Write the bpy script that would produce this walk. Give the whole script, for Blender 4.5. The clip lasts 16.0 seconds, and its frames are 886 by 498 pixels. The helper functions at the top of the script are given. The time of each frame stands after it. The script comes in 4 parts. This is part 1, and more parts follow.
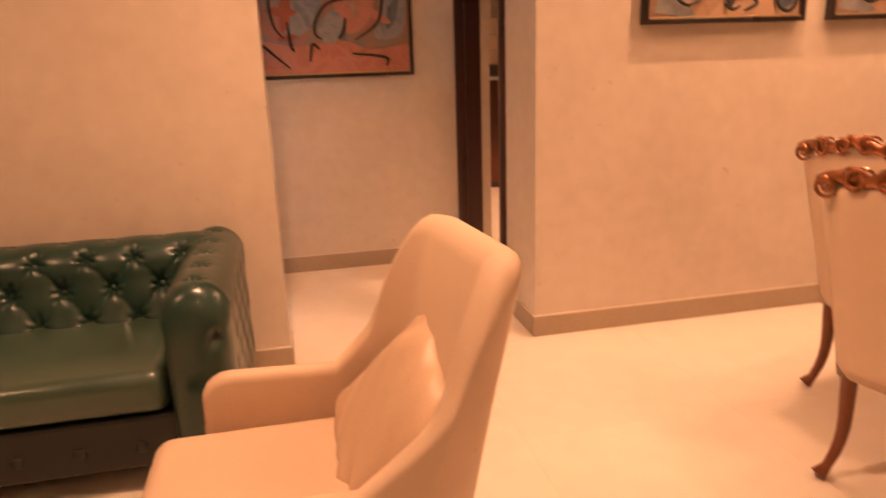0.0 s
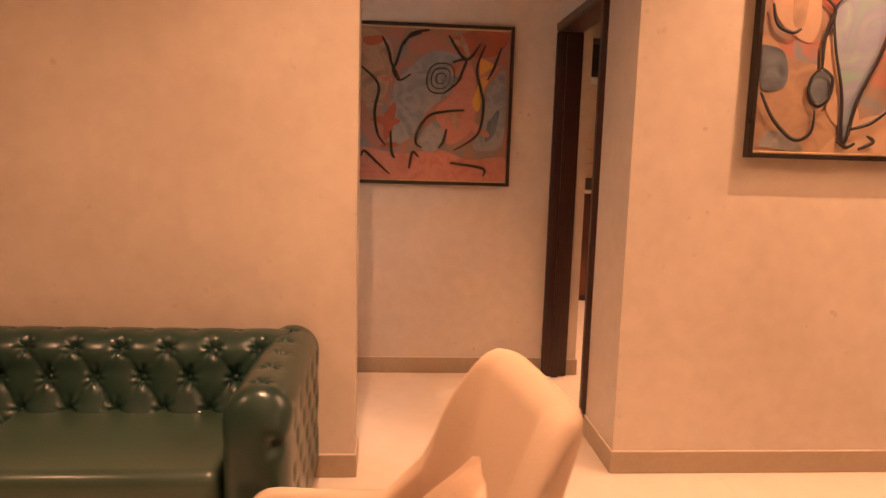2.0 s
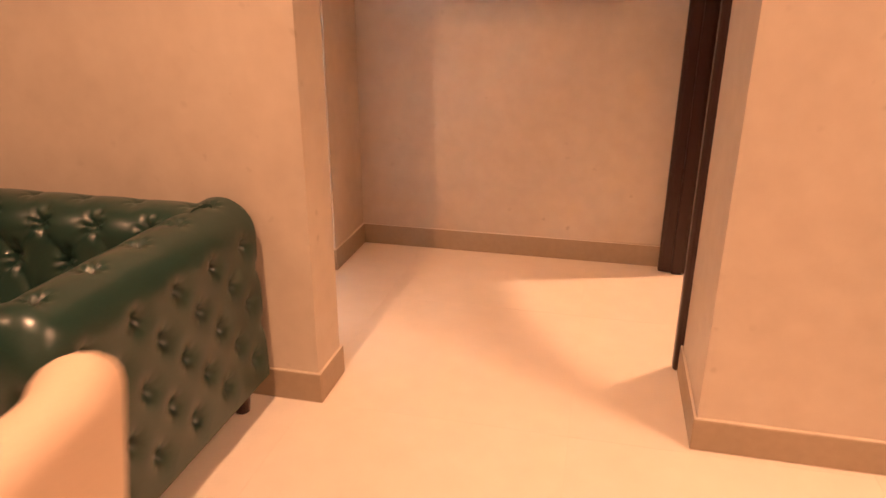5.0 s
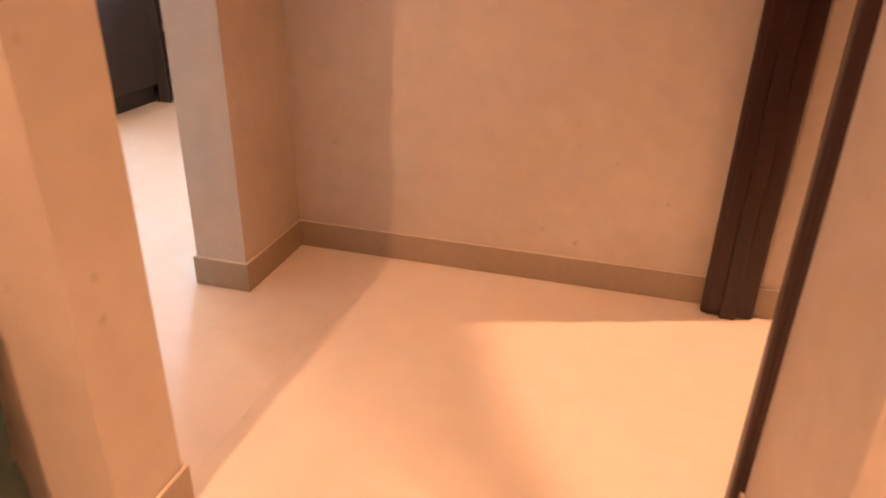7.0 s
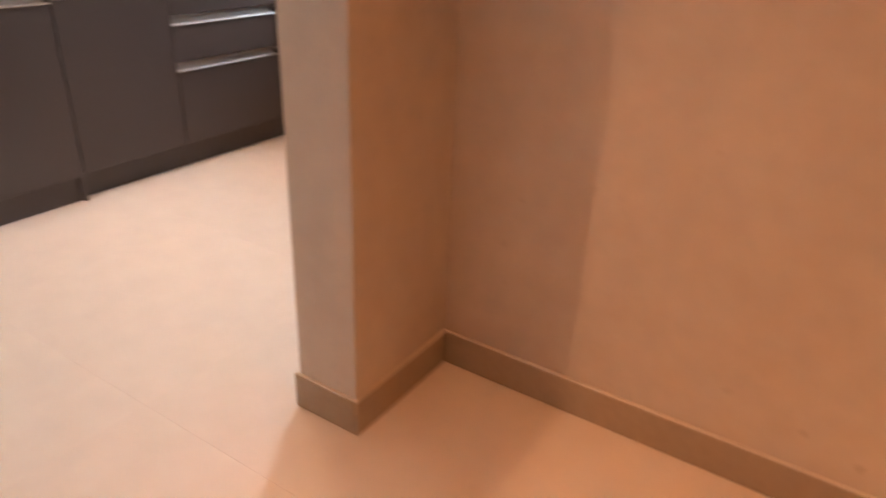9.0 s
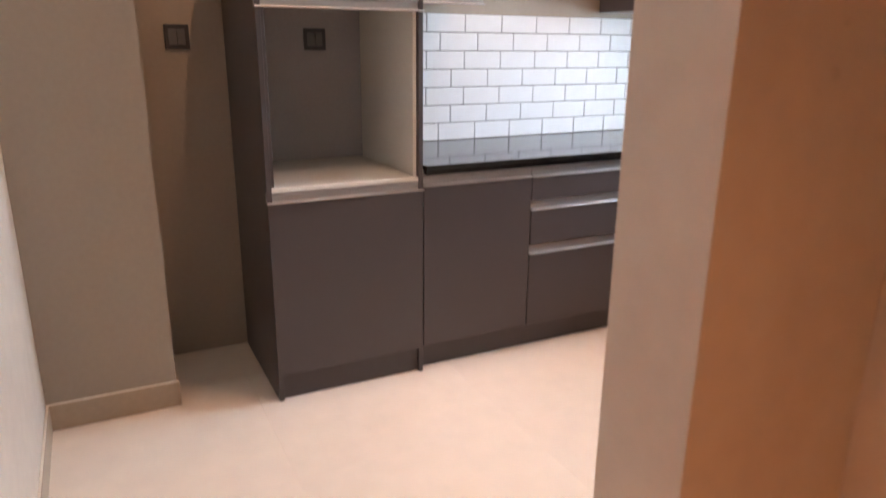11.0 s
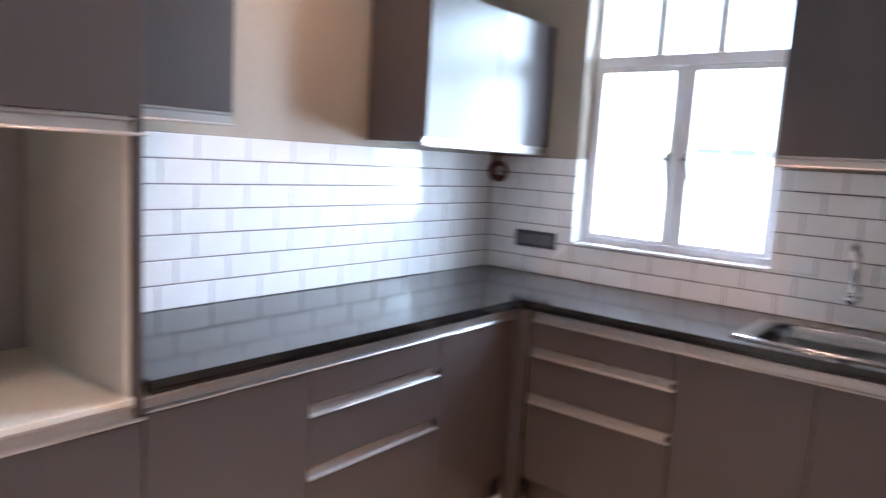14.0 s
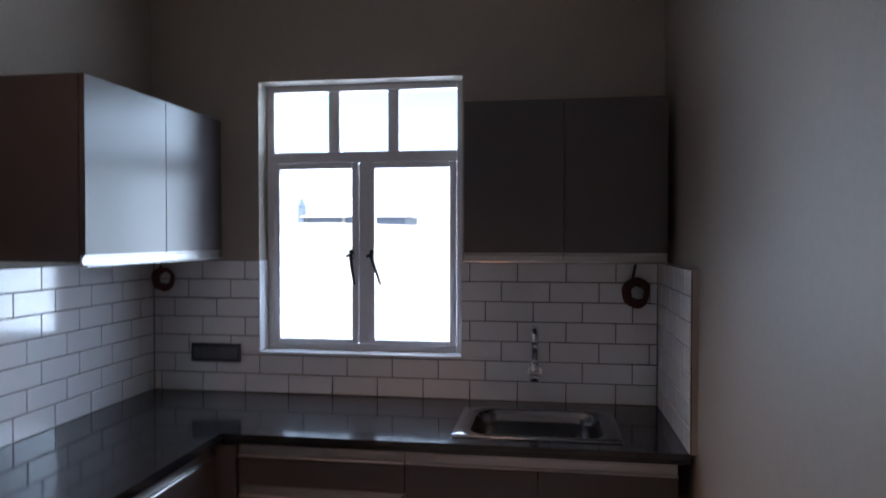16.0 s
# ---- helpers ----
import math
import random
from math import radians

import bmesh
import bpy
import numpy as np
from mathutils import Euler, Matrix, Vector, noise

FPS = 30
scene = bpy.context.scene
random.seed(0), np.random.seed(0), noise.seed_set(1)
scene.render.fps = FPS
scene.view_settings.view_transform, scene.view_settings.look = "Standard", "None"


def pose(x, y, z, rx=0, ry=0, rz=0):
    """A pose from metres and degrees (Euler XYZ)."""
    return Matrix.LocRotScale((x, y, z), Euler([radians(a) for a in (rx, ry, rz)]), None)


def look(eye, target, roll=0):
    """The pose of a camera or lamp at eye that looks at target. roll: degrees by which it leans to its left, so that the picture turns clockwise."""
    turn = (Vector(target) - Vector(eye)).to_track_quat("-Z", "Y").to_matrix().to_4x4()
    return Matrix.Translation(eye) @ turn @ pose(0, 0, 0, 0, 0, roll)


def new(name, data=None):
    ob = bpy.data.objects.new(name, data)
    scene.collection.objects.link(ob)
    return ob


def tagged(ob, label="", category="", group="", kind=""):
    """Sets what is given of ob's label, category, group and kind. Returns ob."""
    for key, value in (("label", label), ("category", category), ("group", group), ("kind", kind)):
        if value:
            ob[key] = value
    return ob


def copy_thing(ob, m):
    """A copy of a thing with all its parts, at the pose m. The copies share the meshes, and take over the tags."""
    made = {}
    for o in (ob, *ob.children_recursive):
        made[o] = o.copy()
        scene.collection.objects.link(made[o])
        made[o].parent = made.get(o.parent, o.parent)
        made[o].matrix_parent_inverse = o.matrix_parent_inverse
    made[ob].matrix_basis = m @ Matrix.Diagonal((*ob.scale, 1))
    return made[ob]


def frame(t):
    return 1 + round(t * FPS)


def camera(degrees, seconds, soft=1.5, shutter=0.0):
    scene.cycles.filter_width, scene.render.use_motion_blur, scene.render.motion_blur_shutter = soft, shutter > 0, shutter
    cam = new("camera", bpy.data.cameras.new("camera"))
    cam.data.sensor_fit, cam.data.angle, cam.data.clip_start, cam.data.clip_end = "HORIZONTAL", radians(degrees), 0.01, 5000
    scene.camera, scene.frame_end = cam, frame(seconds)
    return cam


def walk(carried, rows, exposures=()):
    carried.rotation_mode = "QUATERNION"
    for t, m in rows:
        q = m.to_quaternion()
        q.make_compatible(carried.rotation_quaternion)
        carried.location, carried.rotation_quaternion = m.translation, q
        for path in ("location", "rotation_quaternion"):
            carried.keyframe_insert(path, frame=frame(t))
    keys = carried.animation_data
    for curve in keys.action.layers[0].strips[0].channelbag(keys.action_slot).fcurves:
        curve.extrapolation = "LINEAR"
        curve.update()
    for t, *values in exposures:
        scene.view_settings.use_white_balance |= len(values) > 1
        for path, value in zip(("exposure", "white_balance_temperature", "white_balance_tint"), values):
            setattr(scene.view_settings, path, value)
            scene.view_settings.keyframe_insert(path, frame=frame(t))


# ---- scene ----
cam = camera(65.3, 16.0, soft=1.4, shutter=0.7)
PATH = [
    (0, (0.407, -4.201, 1.274), (0.815, -2.319, 0.733), -1.9),
    (0.5, (0.343, -4.218, 1.32), (0.64, -2.293, 0.864), -0.3),
    (1, (0.309, -4.231, 1.368), (0.515, -2.27, 1.033), 1.2),
    (1.5, (0.332, -4.215, 1.371), (0.506, -2.24, 1.108), 1.8),
    (2, (0.472, -4.146, 1.338), (0.624, -2.17, 1.071), 1.7),
    (2.5, (0.62, -4.066, 1.312), (0.713, -2.096, 0.978), 2.4),
    (3, (0.719, -3.924, 1.262), (0.793, -1.968, 0.849), 3.0),
    (3.5, (0.789, -3.73, 1.231), (0.802, -1.801, 0.704), 2.6),
    (4, (0.909, -3.538, 1.213), (0.838, -1.636, 0.598), 1.3),
    (4.2, (0.963, -3.461, 1.211), (0.788, -1.574, 0.573), 0.8),
    (6.3, (1.215, -2.469, 1.166), (0.695, -0.72, 0.348), 0.3),
    (6.5, (1.205, -2.375, 1.143), (0.677, -0.639, 0.304), 0.7),
    (7, (1.121, -2.116, 1.126), (0.651, -0.378, 0.256), 1.4),
    (7.5, (1.097, -1.889, 1.108), (0.631, -0.163, 0.21), 1.0),
    (8, (1.059, -1.654, 1.132), (0.371, -0.006, 0.233), 0.8),
    (8.5, (0.991, -1.494, 1.121), (0.183, 0.099, 0.221), 0.9),
    (9, (0.844, -1.365, 1.148), (-0.113, 0.15, 0.26), 2.4),
    (9.5, (0.746, -1.278, 1.162), (-0.523, 0.025, 0.331), 2.4),
    (10, (0.728, -1.182, 1.237), (-0.814, -0.17, 0.463), 1.0),
    (10.2, (0.725, -1.147, 1.28), (-0.878, -0.219, 0.526), 1.2),
    (12.3, (0.144, -0.881, 1.357), (-1.683, -0.111, 1.097), 0.5),
    (12.5, (0.081, -0.842, 1.37), (-1.775, -0.143, 1.112), 0.8),
    (13, (-0.068, -0.788, 1.379), (-1.878, 0.024, 1.127), 2.2),
    (13.5, (-0.223, -0.761, 1.415), (-1.789, 0.453, 1.143), 3.6),
    (14, (-0.303, -0.71, 1.422), (-1.547, 0.834, 1.162), 3.3),
    (14.5, (-0.365, -0.619, 1.444), (-1.265, 1.156, 1.24), 3.1),
    (15, (-0.441, -0.569, 1.477), (-1.064, 1.326, 1.328), 2.5),
    (15.5, (-0.57, -0.583, 1.53), (-0.996, 1.367, 1.413), 2.0),
    (16, (-0.657, -0.616, 1.558), (-0.954, 1.361, 1.524), -0.0),
]
walk(cam, [(t, look(eye, target, roll)) for t, eye, target, roll in PATH],
     [(0, 5.05, 6900, 11), (4.2, 5.1, 6600, 10), (6.5, 5.15, 6550, 11), (7.5, 5.05, 6850, 13), (8.5, 4.78, 7250, 15), (9.2, 4.7, 7150, 15), (10.2, 4.7, 7000, 15), (12.5, 5.12, 6200, 12), (13.5, 5.08, 6050, 12), (14.5, 4.72, 5900, 14), (15, 4.2, 5900, 15), (15.5, 3.78, 5900, 15), (16, 2.9, 5850, 16)])

# ---------------------------------------------------------------- light
world = bpy.data.worlds.new("world")
scene.world = world
world.use_nodes = True
wn = world.node_tree.nodes
sky = wn.new("ShaderNodeTexSky")
sky.sky_type = "NISHITA"
sky.sun_disc = False
sky.sun_elevation, sky.sun_rotation = radians(48), radians(150)
world.node_tree.links.new(sky.outputs[0], wn["Background"].inputs[0])
wn["Background"].inputs[1].default_value = 0.058

sun = new("sun", bpy.data.lights.new("sun", "SUN"))
sun.data.energy, sun.data.angle, sun.data.color = 2.0, radians(0.5), (1.0, 0.96, 0.9)
sun.matrix_world = look((0, 0, 0), (0.35, 0.85, -1.0))

WARM = (1.0, 0.505, 0.28)
CEIL = 2.8


def spot(name, x, y, watts, degrees=150, blend=1.0, size=0.012, z=CEIL - 0.05, color=WARM):
    data = bpy.data.lights.new(name, "SPOT")
    data.energy, data.spot_size, data.spot_blend, data.shadow_soft_size, data.color = watts, radians(degrees), blend, size, color
    ob = new(name, data)
    ob.matrix_world = pose(x, y, z)
    return ob


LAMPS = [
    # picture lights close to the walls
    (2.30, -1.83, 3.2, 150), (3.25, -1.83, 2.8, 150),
    # living room: placed from cast shadows; the last three are added, unseen fill lamps
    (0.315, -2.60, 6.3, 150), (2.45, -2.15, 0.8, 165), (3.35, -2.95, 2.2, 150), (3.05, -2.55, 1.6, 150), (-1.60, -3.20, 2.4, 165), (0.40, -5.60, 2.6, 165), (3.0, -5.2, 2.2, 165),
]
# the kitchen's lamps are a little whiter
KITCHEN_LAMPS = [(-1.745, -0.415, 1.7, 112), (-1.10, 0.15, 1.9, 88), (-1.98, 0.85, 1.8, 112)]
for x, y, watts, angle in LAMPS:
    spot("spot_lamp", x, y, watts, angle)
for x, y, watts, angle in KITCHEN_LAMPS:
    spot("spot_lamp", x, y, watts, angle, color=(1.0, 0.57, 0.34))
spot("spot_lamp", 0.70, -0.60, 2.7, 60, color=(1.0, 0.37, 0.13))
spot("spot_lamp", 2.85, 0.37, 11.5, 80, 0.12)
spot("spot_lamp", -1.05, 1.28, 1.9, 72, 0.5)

# daylight that enters at the kitchen window
day = bpy.data.lights.new("window_light", "AREA")
day.shape, day.size, day.size_y, day.energy, day.color = "RECTANGLE", 4.6, 3.6, 84, (0.70, 0.85, 1.0)
window_light = new("window_light", day)
window_light.matrix_world = look((-1.2, 3.3, 1.6), (-1.2, 2.3, 1.5))


# ---------------------------------------------------------------- materials
def mat(name, base, rough=0.6, metal=0.0, var=0.12, big=1.5, small=60.0, bump=0.15, dist=0.002, coat=0.0, tint=None, stretch=(1, 1, 1), rnd=0.0, spec=0.5, small_amt=0.5, coat_rough=0.08):
    """Two scales of noise on the colour and fine relief."""
    m = bpy.data.materials.new(name)
    m.use_nodes = True
    nt = m.node_tree
    n, ln = nt.nodes, nt.links
    b = n["Principled BSDF"]
    b.inputs["Roughness"].default_value, b.inputs["Metallic"].default_value = rough, metal
    b.inputs["Coat Weight"].default_value, b.inputs["Specular IOR Level"].default_value = coat, spec
    b.inputs["Coat Roughness"].default_value = coat_rough
    tc, mp = n.new("ShaderNodeTexCoord"), n.new("ShaderNodeMapping")
    mp.inputs["Scale"].default_value = stretch
    ln.new(tc.outputs["Object"], mp.inputs[0])
    n1, n2 = n.new("ShaderNodeTexNoise"), n.new("ShaderNodeTexNoise")
    n1.inputs["Scale"].default_value, n1.inputs["Detail"].default_value = big, 5
    n2.inputs["Scale"].default_value, n2.inputs["Detail"].default_value = small, 4
    ln.new(mp.outputs[0], n1.inputs[0])
    ln.new(mp.outputs[0], n2.inputs[0])
    mix = n.new("ShaderNodeMix")
    mix.data_type = "FLOAT"
    mix.inputs[0].default_value = small_amt
    ln.new(n1.outputs[0], mix.inputs[2])
    ln.new(n2.outputs[0], mix.inputs[3])
    src = mix.outputs[0]
    if rnd:
        oi, add = n.new("ShaderNodeObjectInfo"), n.new("ShaderNodeMath")
        add.operation = "MULTIPLY_ADD"
        add.inputs[1].default_value = rnd
        ln.new(oi.outputs["Random"], add.inputs[0])
        ln.new(src, add.inputs[2])
        src = add.outputs[0]
    ramp = n.new("ShaderNodeValToRGB")
    e = ramp.color_ramp.elements
    e[0].position, e[1].position = 0.3, 0.7 + rnd
    dark = [c * (1 - var) for c in base]
    light = [min(1.0, c * (1 + var)) for c in (tint or base)]
    e[0].color, e[1].color = (*dark, 1), (*light, 1)
    ln.new(src, ramp.inputs[0])
    ln.new(ramp.outputs[0], b.inputs["Base Color"])
    if bump:
        bp = n.new("ShaderNodeBump")
        bp.inputs["Strength"].default_value, bp.inputs["Distance"].default_value = bump, dist
        ln.new(n2.outputs[0], bp.inputs["Height"])
        ln.new(bp.outputs[0], b.inputs["Normal"])
    rr = n.new("ShaderNodeMapRange")
    rr.inputs[3].default_value, rr.inputs[4].default_value = max(0.02, rough - 0.07), min(1, rough + 0.07)
    ln.new(n1.outputs[0], rr.inputs[0])
    ln.new(rr.outputs[0], b.inputs["Roughness"])
    return m


M_WALL = mat("textured_wall_paint", (0.59, 0.50, 0.42), 0.5, var=0.085, big=1.6, small=14, bump=0.25, dist=0.003, tint=(0.62, 0.54, 0.46), small_amt=0.35)


def add_spots(m, scale, size, strength):
    """Small dark blemishes that come in clusters."""
    n, ln = m.node_tree.nodes, m.node_tree.links
    b = n["Principled BSDF"]
    src = b.inputs["Base Color"].links[0].from_socket
    tc, vo, no = n.new("ShaderNodeTexCoord"), n.new("ShaderNodeTexVoronoi"), n.new("ShaderNodeTexNoise")
    vo.inputs["Scale"].default_value = scale
    no.inputs["Scale"].default_value, no.inputs["Detail"].default_value = 1.7, 3
    wob, add = n.new("ShaderNodeTexNoise"), n.new("ShaderNodeVectorMath")
    wob.inputs["Scale"].default_value = 30
    add.operation = "MULTIPLY_ADD"
    add.inputs[1].default_value = (0.03, 0.03, 0.03)
    ln.new(tc.outputs["Object"], wob.inputs[0])
    ln.new(wob.outputs["Color"], add.inputs[0])
    ln.new(tc.outputs["Object"], add.inputs[2])
    ln.new(add.outputs[0], vo.inputs[0])
    ln.new(tc.outputs["Object"], no.inputs[0])
    dot, mask, mul, mix = n.new("ShaderNodeMapRange"), n.new("ShaderNodeMapRange"), n.new("ShaderNodeMath"), n.new("ShaderNodeMix")
    dot.inputs[1].default_value, dot.inputs[2].default_value, dot.inputs[3].default_value, dot.inputs[4].default_value = size * 0.3, size, 1, 0
    mask.inputs[1].default_value, mask.inputs[2].default_value = 0.50, 0.66
    mul.operation = "MULTIPLY"
    ln.new(vo.outputs["Distance"], dot.inputs[0])
    ln.new(no.outputs[0], mask.inputs[0])
    ln.new(dot.outputs[0], mul.inputs[0])
    ln.new(mask.outputs[0], mul.inputs[1])
    sc = n.new("ShaderNodeMath")
    sc.operation = "MULTIPLY"
    sc.inputs[1].default_value = strength
    ln.new(mul.outputs[0], sc.inputs[0])
    mix.data_type = "RGBA"
    mix.inputs[7].default_value = (0.20, 0.13, 0.08, 1)
    ln.new(sc.outputs[0], mix.inputs[0])
    ln.new(src, mix.inputs[6])
    ln.new(mix.outputs[2], b.inputs["Base Color"])


add_spots(M_WALL, 13, 0.17, 0.32)
# Cream wall paint, colour darkened to stand in for the kitchen's weaker light.
M_KWALL_DIM = mat("dimmed_kitchen_wall_paint", (0.345, 0.295, 0.24), 0.6, var=0.05, big=1.0, small=50, bump=0.2, dist=0.0012)
M_CEIL = mat("ceiling_paint", (0.75, 0.72, 0.68), 0.8, var=0.03)
M_BASE = mat("baseboard_tile", (0.39, 0.305, 0.22), 0.4, var=0.08, big=3, small=40, bump=0.05)
M_FLOOR = mat("cream_floor_tile", (0.80, 0.72, 0.63), 0.30, var=0.06, big=1.2, small=9, bump=0.02, rnd=0.03, spec=0.4)
# Pale colour that stands in for the highlight along the baseboards' top edge.
M_EDGE_LIGHT = mat("pale_edge_highlight", (0.72, 0.64, 0.54), 0.5, var=0.05)
M_GROUT = mat("floor_grout", (0.74, 0.66, 0.57), 0.8)
M_DARKWOOD = mat("dark_stained_wood", (0.034, 0.012, 0.010), 0.32, var=0.45, big=5, small=70, bump=0.1, stretch=(6, 6, 0.5))
M_REDWOOD = mat("red_brown_wood", (0.10, 0.024, 0.013), 0.35, var=0.3, big=4, small=60, stretch=(5, 5, 0.6))
M_LEATHER = mat("green_leather", (0.015, 0.046, 0.036), 0.31, var=0.2, big=4, small=160, bump=0.12, dist=0.0005, coat=0.3, coat_rough=0.2)
# Same leather, lightened in its colour for the sheen on the seat.
M_SEAT = mat("lightened_green_leather", (0.044, 0.080, 0.056), 0.3, var=0.18, big=3, small=160, bump=0.12, dist=0.0005, coat=0.35, coat_rough=0.25)
# Same leather, darkened for the shade under the seat: front rail and buttons.
M_LEATHER_B = mat("shaded_green_leather", (0.008, 0.012, 0.010), 0.55, var=0.3, big=5, small=160, bump=0.25, dist=0.0006)
M_BEIGE = mat("beige_upholstery", (0.64, 0.49, 0.37), 0.55, var=0.06, big=3, small=220, bump=0.25, dist=0.0006)
M_BEIGE_P = mat("beige_satin_cushion", (0.58, 0.42, 0.30), 0.40, var=0.08, big=4, small=200, bump=0.2, dist=0.0006)
M_GILT = mat("carved_gilt_wood", (0.34, 0.13, 0.055), 0.22, metal=0.55, var=0.4, big=20, small=90)
M_LEGWOOD = mat("polished_brown_wood", (0.17, 0.05, 0.022), 0.3, var=0.3, big=5, small=60, stretch=(3, 3, 0.5))
M_CAB = mat("grey_laminate", (0.074, 0.063, 0.063), 0.32, var=0.06, big=2, small=180, bump=0.05, dist=0.0004, spec=0.38)
M_CARC = mat("white_carcass_board", (0.72, 0.71, 0.66), 0.5, var=0.04, big=3, small=90, bump=0.05)
M_ALU = mat("brushed_aluminium", (0.43, 0.41, 0.40), 0.36, metal=0.85, var=0.08, big=6, small=150, stretch=(1, 0.1, 6))
M_GRANITE = mat("black_granite", (0.012, 0.012, 0.013), 0.10, var=0.5, big=30, small=260, bump=0.0, spec=0.6)
M_TILE = mat("white_glazed_tile", (0.82, 0.82, 0.83), 0.14, var=0.02, big=6, small=12, bump=0.06, dist=0.002, rnd=0.04, coat=0.5)
M_TGROUT = mat("grey_tile_grout", (0.14, 0.13, 0.132), 0.85, var=0.15, big=9, small=90)
M_STEEL = mat("satin_steel", (0.33, 0.33, 0.34), 0.1, metal=1.0, var=0.06, big=8, small=120)
# Steel with its colour darkened to stand in for the basin's dark reflections.
M_BASIN = mat("darkened_brushed_steel", (0.20, 0.20, 0.205), 0.16, metal=1.0, var=0.12, big=8, small=120)
M_CHROME = mat("chrome", (0.8, 0.8, 0.82), 0.06, metal=1.0, var=0.02, bump=0)
M_SWITCH = mat("dark_grey_plastic", (0.045, 0.045, 0.05), 0.35, var=0.1, big=12, small=90)
M_SWITCH2 = mat("grey_plastic", (0.12, 0.12, 0.125), 0.3, var=0.1, big=12, small=90)
M_WHITEFR = mat("white_window_paint", (0.74, 0.72, 0.74), 0.4, var=0.05, big=5, small=60, bump=0.08)
M_IRON = mat("black_iron", (0.012, 0.012, 0.013), 0.4, var=0.2, big=20, small=90)
M_RED = mat("red_cable_sheath", (0.10, 0.022, 0.02), 0.45, var=0.15, big=30, small=90)
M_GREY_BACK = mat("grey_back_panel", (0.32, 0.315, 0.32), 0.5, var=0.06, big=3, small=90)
M_FRAME = mat("black_picture_frame", (0.02, 0.013, 0.011), 0.3, var=0.3, big=9, small=80)
M_GOLD = mat("gilt_frame_edge", (0.5, 0.36, 0.2), 0.35, metal=0.6, var=0.2, big=9, small=80)


def glass(name):
    """Thin flat pane: clear, with the mirror gloss of glass."""
    m = bpy.data.materials.new(name)
    m.use_nodes = True
    n, ln = m.node_tree.nodes, m.node_tree.links
    clear, gloss, fres, mix = n.new("ShaderNodeBsdfTransparent"), n.new("ShaderNodeBsdfGlossy"), n.new("ShaderNodeFresnel"), n.new("ShaderNodeMixShader")
    clear.inputs[0].default_value = (0.93, 0.95, 0.94, 1)
    gloss.inputs["Roughness"].default_value = 0.02
    fres.inputs[0].default_value = 1.45
    ln.new(fres.outputs[0], mix.inputs[0])
    ln.new(clear.outputs[0], mix.inputs[1])
    ln.new(gloss.outputs[0], mix.inputs[2])
    ln.new(mix.outputs[0], n["Material Output"].inputs[0])
    return m


M_GLASS = glass("window_glass")


# ---------------------------------------------------------------- helpers
def bm_box(x0, x1, y0, y1, z0, z1, bevel=0.0, seg=1, into=None):
    bm = into or bmesh.new()
    m = Matrix.Translation(((x0 + x1) / 2, (y0 + y1) / 2, (z0 + z1) / 2)) @ Matrix.Diagonal((x1 - x0, y1 - y0, z1 - z0, 1))
    made = bmesh.ops.create_cube(bm, size=1, matrix=m)
    if bevel:
        edges = list({e for v in made["verts"] for e in v.link_edges})
        bmesh.ops.bevel(bm, geom=edges, offset=bevel, segments=seg, affect="EDGES", profile=0.5)
    return bm


def bm_cyl(p, q, r, r2=None, n=20, into=None):
    bm = into or bmesh.new()
    p, q = Vector(p), Vector(q)
    d = q - p
    m = Matrix.Translation((p + q) / 2) @ d.to_track_quat("Z", "Y").to_matrix().to_4x4()
    bmesh.ops.create_cone(bm, cap_ends=True, segments=n, radius1=r, radius2=r if r2 is None else r2, depth=d.length, matrix=m)
    return bm


def bm_tube(points, radii, n=12, into=None, flat=1.0):
    """A tapered tube through points; flat squashes it sideways."""
    bm = into or bmesh.new()
    pts = [Vector(p) for p in points]
    if not hasattr(radii, "__len__"):
        radii = [radii] * len(pts)
    rings = []
    side = None
    for i, p in enumerate(pts):
        d = (pts[min(i + 1, len(pts) - 1)] - pts[max(i - 1, 0)]).normalized()
        if side is None:
            ref = Vector((0, 0, 1)) if abs(d.z) < 0.9 else Vector((1, 0, 0))
            side = d.cross(ref).normalized()
        side = (side - d * side.dot(d)).normalized()
        up = side.cross(d)
        rings.append([bm.verts.new(p + (side * math.cos(a) + up * math.sin(a) * flat) * radii[i]) for a in (2 * math.pi * k / n for k in range(n))])
    for a, b in zip(rings, rings[1:]):
        for k in range(n):
            bm.faces.new((a[k], a[(k + 1) % n], b[(k + 1) % n], b[k]))
    bm.faces.new(rings[0][::-1])
    bm.faces.new(rings[-1])
    return bm


def mesh_of(name, bm, material, smooth=False):
    bmesh.ops.recalc_face_normals(bm, faces=bm.faces)
    me = bpy.data.meshes.new(name)
    bm.to_mesh(me)
    bm.free()
    me.materials.append(material)
    if smooth:
        for p in me.polygons:
            p.use_smooth = True
    return me


def part(name, bm, material, parent=None, label="", smooth=False):
    ob = new(name, mesh_of(name, bm, material, smooth))
    if parent:
        ob.parent = parent
    if label:
        ob["label"] = label
    return ob


def thing(name, label, category, at=None, group=""):
    ob = new(name)
    ob.empty_display_size = 0.1
    if at:
        ob.matrix_world = at
    return tagged(ob, label, category, group)


def structure(name, bm, material, label, category):
    return tagged(part(name, bm, material), label, category, kind="structure")


def smooth_sharp(ob, angle=35):
    me = ob.data
    for p in me.polygons:
        p.use_smooth = True
    me.set_sharp_from_angle(angle=radians(angle))
    return ob


# ---------------------------------------------------------------- structure
def wall(name, label, boxes, material):
    bm = bmesh.new()
    for b in boxes:
        bm_box(*b, into=bm)
    return structure(name, bm, material, label, "wall")


